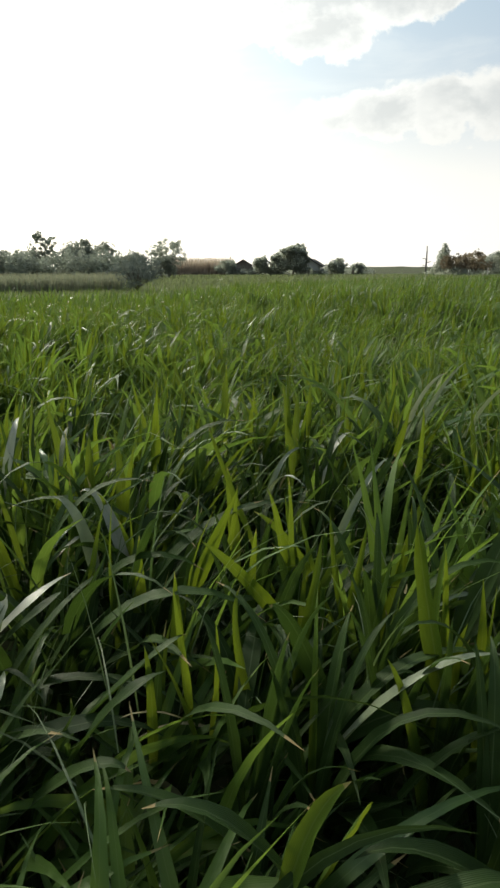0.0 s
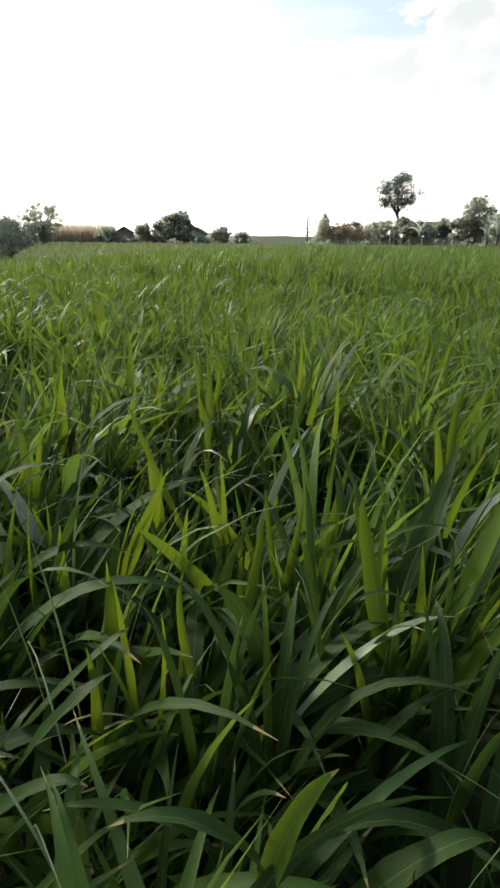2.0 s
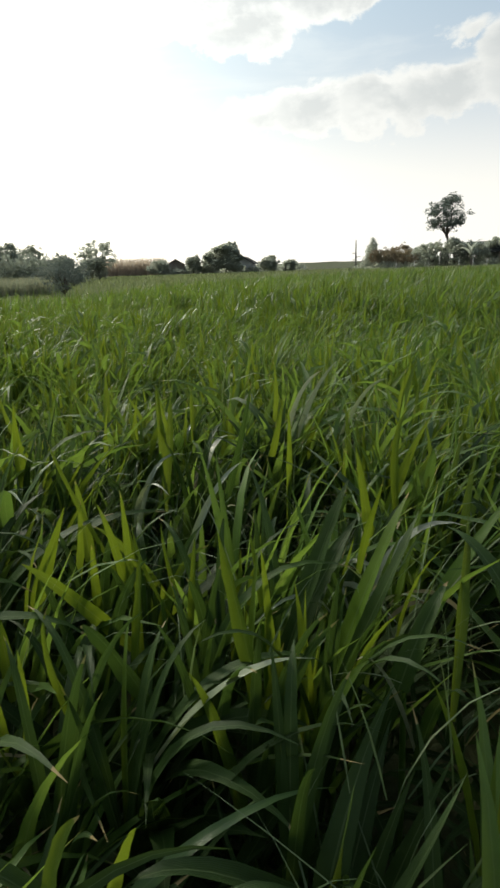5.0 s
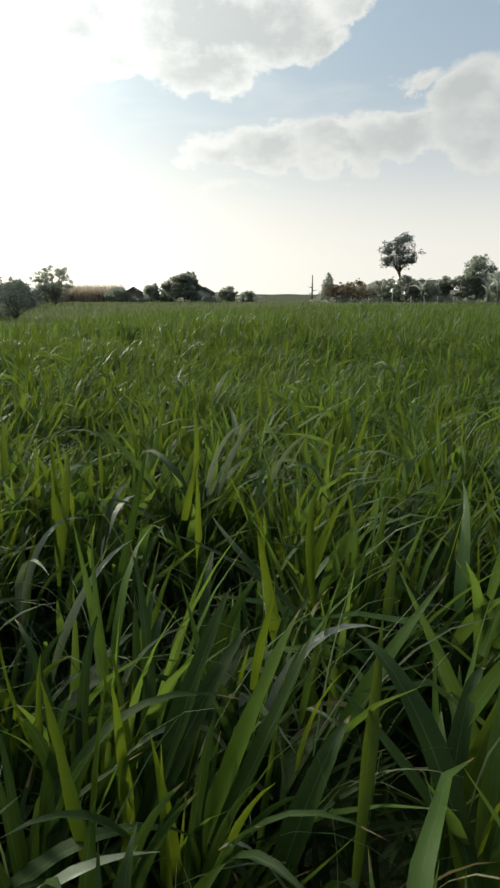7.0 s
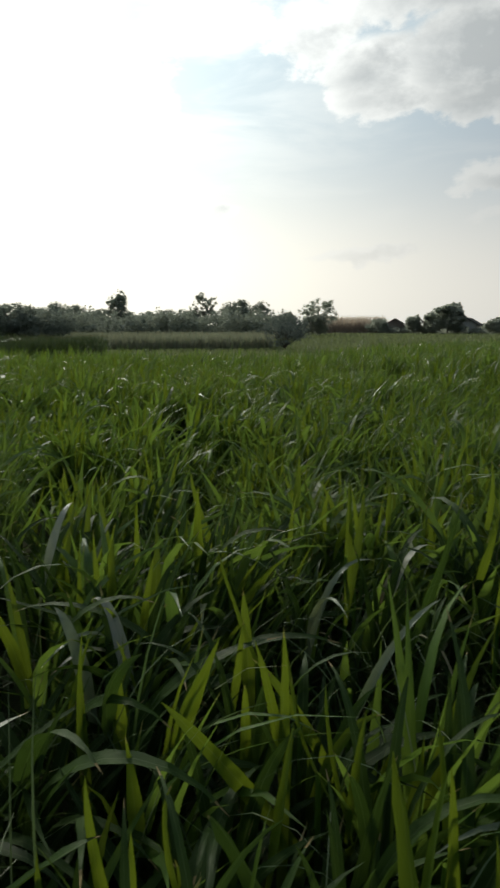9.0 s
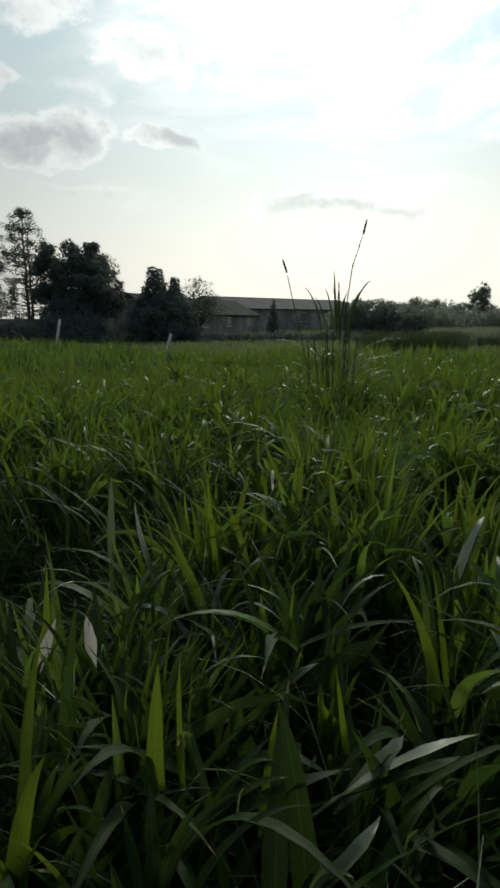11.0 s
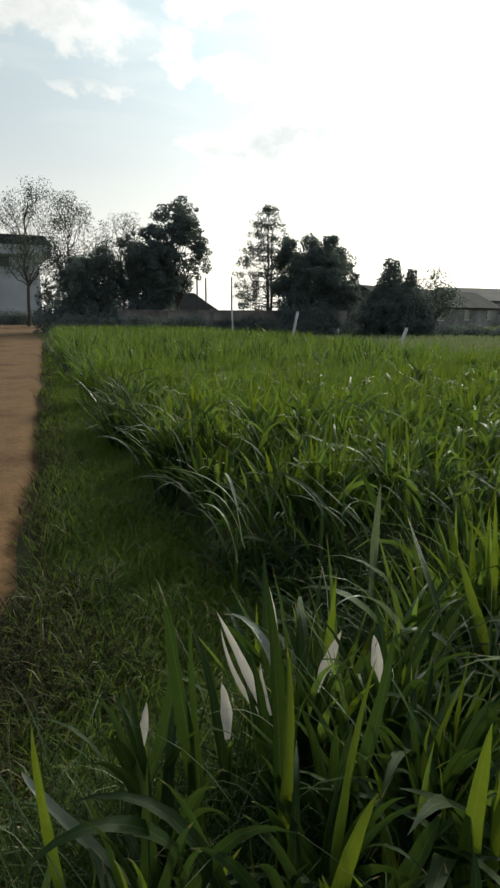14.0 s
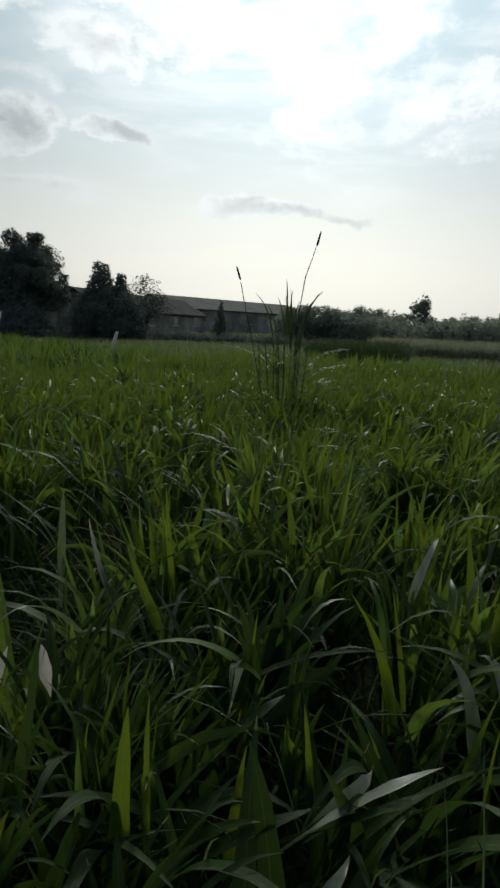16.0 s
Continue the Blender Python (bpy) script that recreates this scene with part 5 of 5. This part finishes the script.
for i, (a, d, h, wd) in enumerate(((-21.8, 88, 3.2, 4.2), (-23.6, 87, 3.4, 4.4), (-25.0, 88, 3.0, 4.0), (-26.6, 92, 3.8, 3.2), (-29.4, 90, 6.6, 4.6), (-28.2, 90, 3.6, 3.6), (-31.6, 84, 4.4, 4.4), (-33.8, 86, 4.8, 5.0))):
    tree("homestead_tree", *at(a, d), h, wd, "open" if i in (0, 1, 2, 5) else "round", M_CROWN_FAR_HAZED, "dark leafy tree around the farmstead", 1900, 0.18, 40 + i, 0.12, group="farmstead trees")


def banana_plant(x, y, H, seed):
    r = np.random.default_rng(seed)
    t = thing("banana_plant", x, y, 0, "banana plant with large arching leaves at the field edge", "banana plant", "banana plants")
    tv, tq = tube([(np.array([(0, 0, -0.1), (0.05, 0, H * 0.25), (0.0, 0.05, H * 0.5)]), np.array([0.16, 0.13, 0.08]))], 8)
    part("trunk", raw_mesh("trunk", tv, tq, None, (M_BARK,)), t)
    for i in range(13):
        lv = blades(r, np.array([[0, 0, H * r.uniform(0.3, 0.5)]]), np.array([H * r.uniform(0.5, 0.75)]), np.array([0.5]), np.array([i * 2.4]), np.array([r.uniform(1.0, 1.45)]), np.array([r.uniform(0.8, 2.2)]), 8, twist=0.3)
        part("leaf", raw_mesh("leaf", *lv, (M_CROWN_FAR_HAZED,)), t)


for i, (a, d, h) in enumerate(((-31.2, 76, 4.4), (-32.3, 75, 4.9), (-33.6, 74, 5.0), (-30.4, 78, 3.4), (-34.6, 75, 4.6), (-24.9, 84, 3.6), (-8.6, 93, 1.9))):
    banana_plant(*at(a, d), h, 300 + i)
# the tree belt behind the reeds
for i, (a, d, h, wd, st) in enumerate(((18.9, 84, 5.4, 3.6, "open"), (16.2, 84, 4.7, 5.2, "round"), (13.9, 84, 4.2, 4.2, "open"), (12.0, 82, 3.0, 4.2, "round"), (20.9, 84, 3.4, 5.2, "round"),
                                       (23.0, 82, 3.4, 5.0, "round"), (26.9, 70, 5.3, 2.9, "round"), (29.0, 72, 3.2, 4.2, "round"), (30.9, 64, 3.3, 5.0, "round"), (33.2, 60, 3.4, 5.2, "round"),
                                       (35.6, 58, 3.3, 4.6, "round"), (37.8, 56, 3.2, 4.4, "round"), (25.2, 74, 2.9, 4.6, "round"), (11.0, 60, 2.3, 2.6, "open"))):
    tree("belt_tree", *at(a, d), h, wd, st, M_CROWN_MID_HAZED, "leafy tree in the belt behind the reeds", 2000, 0.16, 60 + i, 0.2, group="tree belt")
tree("shrub", *at(11.2, 32), 1.75, 2.9, "open", M_CROWN, "low grey-green shrub at the end of the grass field", 1500, 0.07, 77, 0.06, category="shrub")
# along the compound wall
tree("garden_tree", *at(86.9, 62), 4.4, 3.4, "open", M_CROWN_DARK, "small dark ragged tree beside the white building", 1800, 0.12, 130, 0.1)
tree("bare_tree", *at(88.9, 66), 14.0, 8.0, "bare", M_CROWN_DARK, "tall nearly leafless tree by the white building", 3000, 0.115, 81, 0.3, group="bare trees")
tree("bare_tree", *at(85.5, 47), 9.3, 5.4, "bare", M_CROWN_DARK, "tall sparse tree with thin bare branches", 3400, 0.085, 82, 0.35, group="bare trees")
tree("bare_tree", *at(80.6, 50), 8.9, 4.6, "bare", M_CROWN_DARK, "tall sparse tree with thin bare branches", 2400, 0.085, 83, 0.35, group="bare trees")
tree("broad_tree", *at(83.4, 45), 5.9, 5.0, "round", M_CROWN, "dark bushy tree by the compound wall", 4200, 0.13, 84)
tree("broad_tree", *at(78.3, 45), 7.4, 4.4, "round", M_CROWN, "dark dense broadleaf tree by the compound wall", 5200, 0.14, 85, 0.12)
tree("broad_tree", *at(75.6, 45), 8.8, 4.6, "open", M_CROWN, "tall dark broadleaf tree with a ragged crown", 7000, 0.14, 86, 0.22)
tree("layered_tree", *at(67.3, 45), 8.9, 5.2, "tall", M_CROWN_DARK, "tall slender tree with layered drooping foliage", 7200, 0.09, 87)
tree("broad_tree", *at(62.7, 43), 6.5, 6.0, "round", M_CROWN, "large dark round-crowned tree by the wall", 7000, 0.14, 88)
tree("spire_tree", *at(56.1, 42), 5.0, 4.0, "spire", M_CROWN, "pointed dark tree in front of the long building", 3400, 0.15, 89, 0.35)
tree("spire_tree", *at(54.5, 42.6), 4.4, 3.2, "spire", M_CROWN, "smaller pointed tree beside its neighbour", 2600, 0.15, 96, 0.35)
tree("bush", *at(55.7, 42), 3.2, 4.6, "round", M_CROWN, "dark broad bush in front of the long building", 3600, 0.12, 95, category="bush")
tree("light_tree", *at(52.2, 46), 4.2, 3.9, "bare", M_CROWN_DARK, "small airy tree rising over the roof", 1200, 0.11, 90, 0.3)
tree("small_conifer", *at(45.3, 48), 3.1, 1.4, "spire", M_CROWN, "small conical conifer beside the long building", 900, 0.10, 91)


# ---------------------------------------------------------------- buildings
def gable_building(name, p0, p1, depth, eave, ridge, label, wall_mat, roof_mat, windows=0, category="building", over=0.5, hip=0.0):
    """A building whose front runs from p0 to p1, its body behind; ridge parallel to the front."""
    (x0, y0), (x1, y1) = p0, p1
    ln = math.hypot(x1 - x0, y1 - y0)
    t = thing(name, x0, y0, 0, label, category, turn=math.degrees(math.atan2(y1 - y0, x1 - x0)))
    part("wall", box_mesh("wall", wall_mat, 0, 0, -0.1, ln, depth, eave), t)
    for side in (0, 1):
        bm = bmesh.new()
        ya, yb = (-over, depth / 2) if side == 0 else (depth + over, depth / 2)
        za = eave - over * (ridge - eave) / (depth / 2)
        c = [(-over, ya, za), (ln + over, ya, za), (ln + over - hip, yb, ridge), (hip - over, yb, ridge)]
        lo = [bm.verts.new(p) for p in c]
        hi = [bm.verts.new((p[0], p[1], p[2] + 0.12)) for p in c]
        bm.faces.new(lo), bm.faces.new(hi[::-1])
        for i in range(4):
            bm.faces.new((lo[i], hi[i], hi[(i + 1) % 4], lo[(i + 1) % 4]))
        bmesh.ops.recalc_face_normals(bm, faces=bm.faces)
        part("roof", bm_mesh("roof", bm, roof_mat), t)
    for e0, e1 in ((-over, hip - over), (ln + over, ln + over - hip)):
        if not hip:
            break
        bm = bmesh.new()
        za = eave - over * (ridge - eave) / (depth / 2)
        lo = [bm.verts.new(p) for p in ((e0, -over, za), (e0, depth + over, za), (e1, depth / 2, ridge))]
        hi = [bm.verts.new(v.co + Vector((0, 0, 0.12))) for v in lo]
        bm.faces.new(lo), bm.faces.new(hi[::-1])
        for i in range(3):
            bm.faces.new((lo[i], hi[i], hi[(i + 1) % 3], lo[(i + 1) % 3]))
        bmesh.ops.recalc_face_normals(bm, faces=bm.faces)
        part("roof", bm_mesh("roof", bm, roof_mat), t)
    for gx in (0.0, ln - 0.15):
        if hip:
            break
        bm = bmesh.new()
        a = [bm.verts.new((gx, y, z)) for y, z in ((0, eave), (depth, eave), (depth / 2, ridge - 0.02))]
        b = [bm.verts.new((gx + 0.15, y, z)) for y, z in ((0, eave), (depth, eave), (depth / 2, ridge - 0.02))]
        bm.faces.new(a), bm.faces.new(b[::-1])
        for i in range(3):
            bm.faces.new((a[i], b[i], b[(i + 1) % 3], a[(i + 1) % 3]))
        bmesh.ops.recalc_face_normals(bm, faces=bm.faces)
        part("gable", bm_mesh("gable", bm, wall_mat), t)
    for i in range(windows):
        cx = ln * (i + 0.5) / windows
        wn = part("window", box_mesh("window", M_GLASS, cx - 0.55, -0.03, eave * 0.45, cx + 0.55, 0.04, eave * 0.85), t)
        part("frame", box_mesh("frame", M_POST, cx - 0.62, -0.06, eave * 0.85, cx + 0.62, 0.0, eave * 0.85 + 0.07), wn)
        part("sill", box_mesh("sill", M_POST, cx - 0.62, -0.08, eave * 0.45 - 0.07, cx + 0.62, 0.0, eave * 0.45), wn)
    return t


gable_building("long_building", at(55.9, 46), at(46.8, 66), 5.2, 2.0, 3.4, "long low building with stained walls and a grey roof", M_PALE_WALL, M_ROOF, 4, over=0.3)
gable_building("barn", at(49.5, 74), at(37.1, 96), 9, 2.9, 4.4, "long barn with a pale sheet roof behind the trees", M_PALE_WALL, M_ROOF_PALE, 3, over=0.3)
gable_building("small_house", at(78.6, 49), at(72.4, 49), 4, 1.7, 2.9, "low house with a grey hipped roof behind the wall", M_PLASTER, M_ROOF, 2, hip=2.0)
gable_building("hut", at(0.6, 97), at(0.6, 101), 2.8, 1.5, 2.3, "small grey-roofed farm hut", M_PLASTER, M_ROOF, 1)
gable_building("hut", at(-5.6, 96), at(-5.9, 100), 2.8, 1.5, 2.3, "small grey-roofed farm hut with a white wall", M_WHITE, M_ROOF, 1)
gable_building("farmhouse", at(-25.2, 91), at(-27.2, 91), 4, 2.0, 3.1, "farmhouse with a dark overhanging roof among trees", M_PLASTER, M_ROOF, 2)

# two-storey white building
wb0, wb1 = at(96.5, 80), at(87.6, 80)
wb = thing("white_building", *wb0, 0, "two-storey white building with a flat overhanging dark roof", "building", turn=math.degrees(math.atan2(wb1[1] - wb0[1], wb1[0] - wb0[0])))
LNW = 12.3
part("wall", box_mesh("wall", M_WHITE, 0, 0, -0.1, LNW, 12, 8.1), wb)
bm = bmesh.new()
box(bm, -0.8, -1.6, 9.2, LNW + 1.5, 14, 10.3)
for v in bm.verts:
    if v.co.z > 10 and v.co.x > LNW:
        v.co.x -= 0.9
part("roof", bm_mesh("roof", bm, M_ROOF), wb)
part("balcony_band", box_mesh("balcony_band", M_WHITE, -0.5, -1.5, 8.1, LNW + 1.4, 13, 9.2, 0.03), wb)
for k in range(3):
    x0 = 0.9 + k * 2.9
    wn = part("window", box_mesh("window", M_GLASS, x0, -0.06, 6.7, x0 + 2.2, 0.1, 7.9), wb)
    part("sill", box_mesh("sill", M_WHITE, x0 - 0.1, -0.16, 6.56, x0 + 2.3, 0.0, 6.7), wn)

# compound wall
wa, wz = at(81, 41), at(60, 41)
cw = thing("compound_wall", *wa, 0, "long stained plaster compound wall along the field", "wall", turn=math.degrees(math.atan2(wz[1] - wa[1], wz[0] - wa[0])), kind="structure")
WL_LEN = math.hypot(wz[0] - wa[0], wz[1] - wa[1])
part("panel", box_mesh("panel", M_PLASTER, 0, 0, -0.1, WL_LEN, 0.18, 1.5), cw)
part("coping", box_mesh("coping", M_PLASTER, -0.05, -0.06, 1.5, WL_LEN + 0.05, 0.24, 1.58, 0.01), cw)
pier = box_mesh("pier", M_PLASTER, -0.15, -0.05, -0.1, 0.15, 0.23, 1.66, 0.015)
for k in range(int(WL_LEN / 3) + 1):
    part("pier", pier, cw).location = (k * 3.0, 0, 0)


def post(az, d, h, lean_x, lean_y, name="fence_post", label="leaning pale weathered fence post in the grass", r=0.055):
    px, py = at(az, d)
    t = thing(name, px, py, 0, label, "post", "fence posts" if name == "fence_post" else "utility poles")
    tv, tq = tube([(np.array([(0, 0, -0.05), (lean_x * 0.5, lean_y * 0.5, h * 0.5), (lean_x, lean_y, h), (lean_x, lean_y, h + 0.002)]), np.array([r, r * 0.96, r * 0.9, 0.001]))], 8)
    part("shaft", raw_mesh("shaft", tv, tq, None, (M_POST if name == "fence_post" else M_IRON,)), t)
    return t


def thicket(name, a0, a1, d0, d1, h0, h1, n, mat, label, size, m=60, seed=5):
    """A belt of undergrowth: leaf clumps along an arc."""
    r = np.random.default_rng(seed)
    cl = []
    for i in range(m):
        a, d, h = a0 + (a1 - a0) * (i + r.uniform(0, 1)) / m, r.uniform(d0, d1), r.uniform(h0, h1)
        px, py = at(a, d)
        wdt = abs(a1 - a0) / m * d / 57 * 1.3 + 0.3
        cl.append((px, py, h * 0.42, wdt, wdt, h * 0.58))
    v, q, uv = leaf_cloud(r, cl, n, size)
    v[:, 2] = np.maximum(v[:, 2], -0.02)
    return tagged(part(name, raw_mesh(name, v, q, uv, (mat,))), label, "undergrowth", kind="stuff")


thicket("wall_undergrowth", 86.5, 60, 39.2, 40.6, 0.4, 1.25, 20000, M_CROWN, "dark tangled undergrowth along the compound wall", 0.09, 70, 5)
thicket("roadside_bushes", 86.5, 73, 38.6, 40, 0.7, 1.6, 16000, M_CROWN, "dark roadside bushes before the compound wall", 0.07, 44, 17)
thicket("tree_undergrowth", 88, 76, 42.5, 44, 1.6, 2.8, 11000, M_CROWN, "dense dark bushes under the trees behind the wall", 0.11, 26, 15)
thicket("wall_bushes", 67.5, 61, 39.6, 41, 1.0, 2.2, 7000, M_CROWN, "dark bushes against the compound wall", 0.10, 16, 16)
thicket("building_undergrowth", 60, 37, 41.5, 43, 0.2, 0.75, 8000, M_CROWN, "dark weeds and bushes before the long building", 0.10, 44, 6)
thicket("belt_undergrowth", 40, 10.5, 56, 60, 1.9, 2.9, 30000, M_CROWN_MID_HAZED, "dense undergrowth of the tree belt", 0.14, 60, 7)
thicket("garden_hedge", 98, 87.2, 75, 77.5, 0.7, 2.0, 9000, M_CROWN, "dark shrubs before the white building", 0.12, 30, 18)
thicket("far_undergrowth", -15.5, -36, 86, 90, 0.4, 1.3, 6000, M_CROWN_FAR_HAZED, "low bushes around the farmstead", 0.16, 50, 8)
thicket("far_hedge", 3, -10, 94, 97, 0.6, 1.3, 5000, M_CROWN_FAR_HAZED, "low hedge beside the far huts", 0.16, 40, 9)

post(70.6, 36, 1.55, 0.02, -0.08)
post(65.35, 22.5, 1.45, 0.12, 0.25)
post(55.5, 20, 0.95, 0.16, 0.23)
for i, (a, h, lx) in enumerate(((-18.6, 0.9, 0.05), (-20.2, 1.0, -0.04), (-21.4, 0.9, 0.0), (-22.3, 1.5, 0.02), (-23.9, 0.9, 0.06), (-25.1, 1.0, -0.05), (-26.2, 1.0, 0.03), (-27.6, 1.0, 0.0), (-28.6, 0.9, 0.04))):
    post(a, 80, h, lx, 0.0, label="grey fence post before the farmstead", r=0.045)
mast = thing("bare_mast", *at(-15.0, 98), 0, "thin bare mast with short side brackets far across the field", "mast")
tv, tq = tube([(np.array([(0, 0, -0.1), (0.02, 0, 2.0), (0.0, 0, 4.2)]), np.array([0.14, 0.12, 0.06]))], 8)
part("pole", raw_mesh("pole", tv, tq, None, (M_IRON,)), mast)
for z, l in ((1.7, 0.75), (2.2, -0.6), (1.2, -0.5)):
    tv, tq = tube([(np.array([(0, 0, z), (l * 0.5, 0, z + 0.12), (l, 0, z + 0.2)]), np.array([0.06, 0.05, 0.04]))], 6)
    part("bracket", raw_mesh("bracket", tv, tq, None, (M_IRON,)), mast)


def weed(az, d, h, seed):
    r = np.random.default_rng(seed)
    t = thing("tall_weed", *at(az, d), 0, "thin branching weed standing above the grass", "weed", "tall weeds")
    for i in range(4):
        lx, ly = r.normal(0, 0.12, 2)
        tv, tq = tube([(np.array([(0, 0, 0), (lx * 0.4, ly * 0.4, h * 0.5), (lx, ly, h * r.uniform(0.8, 1.0))]), np.array([0.009, 0.007, 0.004]))], 5)
        part("stem", raw_mesh("stem", tv, tq, None, (M_REEDY,)), t)
    for i in range(10):
        lv = blades(r, np.array([[*r.normal(0, 0.08, 2), h * r.uniform(0.45, 0.95)]]), np.array([r.uniform(0.12, 0.25)]), np.array([0.022]), np.array([r.uniform(0, 6.28)]), np.array([r.uniform(0.3, 1.2)]), np.array([0.8]), 5)
        part("leaf", raw_mesh("leaf", *lv, (M_REEDY,)), t)


weed(-15.2, 17, 1.0, 1), weed(-15.9, 17.5, 0.95, 2), weed(-20.6, 18, 0.95, 3), weed(-21.2, 16, 0.85, 4)
for a, h in ((73.9, 4.0), (73.1, 3.9), (70.7, 3.95)):
    post(a, 45, h, 0, 0, "utility_pole", "thin dark wooden pole behind the wall", 0.06)


# ---------------------------------------------------------------- reeds, cane, tall clump
def reed_bed(name, a0, a1, d0, d1, h0, h1, n, mat, label, wd=0.03):
    a, d = np.radians(rng.uniform(a0, a1, n)), rng.uniform(d0, d1, n)
    base = np.stack([0.1 - d * np.sin(a), 0.05 + d * np.cos(a), np.full(n, -0.03)], -1)
    base = base[base[:, 1] > 1.2]
    n = len(base)
    v, q, uv = strips(rng, base, rng.uniform(h0, h1, n), rng.uniform(0.6, 1.4, n) * wd, rng.uniform(0, 6.28, n), rng.uniform(1.2, 1.57, n), rng.uniform(0.1, 0.9, n), 4)
    return tagged(part(name, raw_mesh(name, v, q, uv, (mat,))), label, "reeds", kind="stuff")


reed_bed("short_pasture", -44, 104, 14, 44, 0.12, 0.26, 90000, M_PASTURE, "short green pasture beyond the tall grass", 0.035)
reed_bed("far_pasture", -44, 50, 44, 96, 0.15, 0.4, 50000, M_PASTURE, "olive green pasture reaching to the far trees", 0.10)
reed_bed("reed_bed", 12.5, 31.0, 33, 40, 0.7, 1.1, 16000, M_REED, "pale straw-tipped reed bed beyond the field", 0.04)
reed_bed("sedge_bed", 28.0, 36.5, 18.0, 22, 0.85, 1.15, 9000, M_REEDY, "dark green sedge strip at the edge of the field", 0.03)
reed_bed("sugarcane", 2.5, 8.0, 98, 104, 1.5, 3.2, 5000, M_CANE, "tall dry brown cane stand in the distance", 0.12)

ct = thing("tall_reed_clump", *at(38.5, 6.5), 0, "tall dark reed clump with two seed heads standing above the grass", "reed clump", turn=38.3)
r = np.random.default_rng(8)
for i in range(7):
    l0, d0, h = r.normal(0, 0.09), r.normal(0, 0.07), r.uniform(1.1, 1.35)
    tv, tq = tube([(np.array([(l0, d0, 0), (l0 * 1.2, d0, h * 0.5), (l0 * 1.6, d0 * 1.4, h)]), np.array([0.009, 0.008, 0.006]))], 6)
    part("culm", raw_mesh("culm", tv, tq, None, (M_REEDY,)), ct)
for i in range(17):
    # the fan at the top: each leaf rises from a culm and bows outwards
    fan = -1.0 + 2.0 * (i + r.uniform(0.2, 0.8)) / 17
    l0, z0, ln = 0.13 * fan + r.normal(0, 0.03), r.uniform(1.22, 1.40), r.uniform(0.32, 0.52)
    out, d1 = fan * r.uniform(0.35, 0.85), r.normal(0, 0.12)
    top = z0 + ln * (1.0 - 0.3 * abs(out) ** 1.5)
    lv = ribbon((l0, d1 * 0.2, z0), (l0 + 0.30 * out * ln, d1 * 0.5, z0 + 0.58 * (top - z0) + 0.06 * abs(out)), (l0 + 0.85 * out * ln, d1, top),
                r.uniform(0.016, 0.030), np.array((r.normal(0, 0.3), -1.0, 0.25)))
    part("leaf", raw_mesh("leaf", *lv, (M_REEDY,)), ct)
for i in range(24):
    b0 = np.array([[r.normal(0, 0.16), r.normal(0, 0.12), r.uniform(0.45, 1.0)]])
    lv = blades(r, b0, np.array([r.uniform(0.4, 0.75)]), np.array([0.024]), np.array([r.uniform(0, 6.28)]), np.array([r.uniform(0.9, 1.4)]), np.array([r.uniform(0.9, 2.3)]), 8, twist=0.4)
    part("leaf", raw_mesh("leaf", *lv, (M_REEDY if i % 3 else M_PALE,)), ct)
for i in range(14):
    right = i % 3 != 0
    b0 = np.array([[0.12 if right else -0.14, r.normal(0, 0.08), r.uniform(0.62, 0.92)]])
    lv = blades(r, b0, np.array([r.uniform(0.5, 0.85)]), np.array([0.022]), np.array([(0.0 if right else math.pi) + r.normal(0, 0.35)]), np.array([r.uniform(0.7, 1.05)]), np.array([r.uniform(0.9, 1.5)]), 9, twist=0.2)
    part("leaf", raw_mesh("leaf", *lv, (M_ARCH,)), ct)
for pts, head in ((((0.03, 0, 0.4), (0.08, 0, 1.5), (0.13, 0, 1.88), (0.18, 0, 2.03), (0.22, 0, 2.17)), ((0.225, 0, 2.18), (0.232, 0, 2.20), (0.252, 0, 2.29), (0.262, 0, 2.33))),
                  (((-0.22, 0, 0.4), (-0.42, 0, 1.3), (-0.50, 0, 1.62), (-0.54, 0, 1.80)), ((-0.545, 0, 1.82), (-0.55, 0, 1.84), (-0.58, 0, 1.93), (-0.59, 0, 1.96)))):
    k = len(pts)
    tv, tq = tube([(np.array(pts), np.linspace(0.007, 0.0042, k))], 6)
    st = part("stem", raw_mesh("stem", tv, tq, None, (M_REEDY,)), ct)
    tv, tq = tube([(np.array(head), np.array([0.004, 0.011, 0.010, 0.003]))], 8)
    part("seed_head", raw_mesh("seed_head", tv, tq, None, (M_IRON,)), st, "dark brown cylindrical seed head")

# low ridge on the horizon
a = np.radians(np.linspace(-14.5, -8, 40))
rd = np.array([0.0, 60.0])
X = np.stack([-(700 + d) * np.sin(a) for d in rd], 1)
Y = np.stack([(700 + d) * np.cos(a) for d in rd], 1)
Zt = np.stack([np.full(40, -1.0), -0.4 + (1.9 + 0.5 * np.sin(np.linspace(0, 9, 40))) * np.sin(np.linspace(0.02, 3.12, 40)) ** 0.6], 1)
i = np.arange(39)[:, None] * 2
part("far_ridge", raw_mesh("far_ridge", np.stack([X, Y, Zt], -1).reshape(-1, 3), np.concatenate([i, i + 2, i + 3, i + 1], 1), None, (M_SOIL,)))
tagged(bpy.data.objects["far_ridge"], "low green rise on the horizon", "ridge", kind="structure")
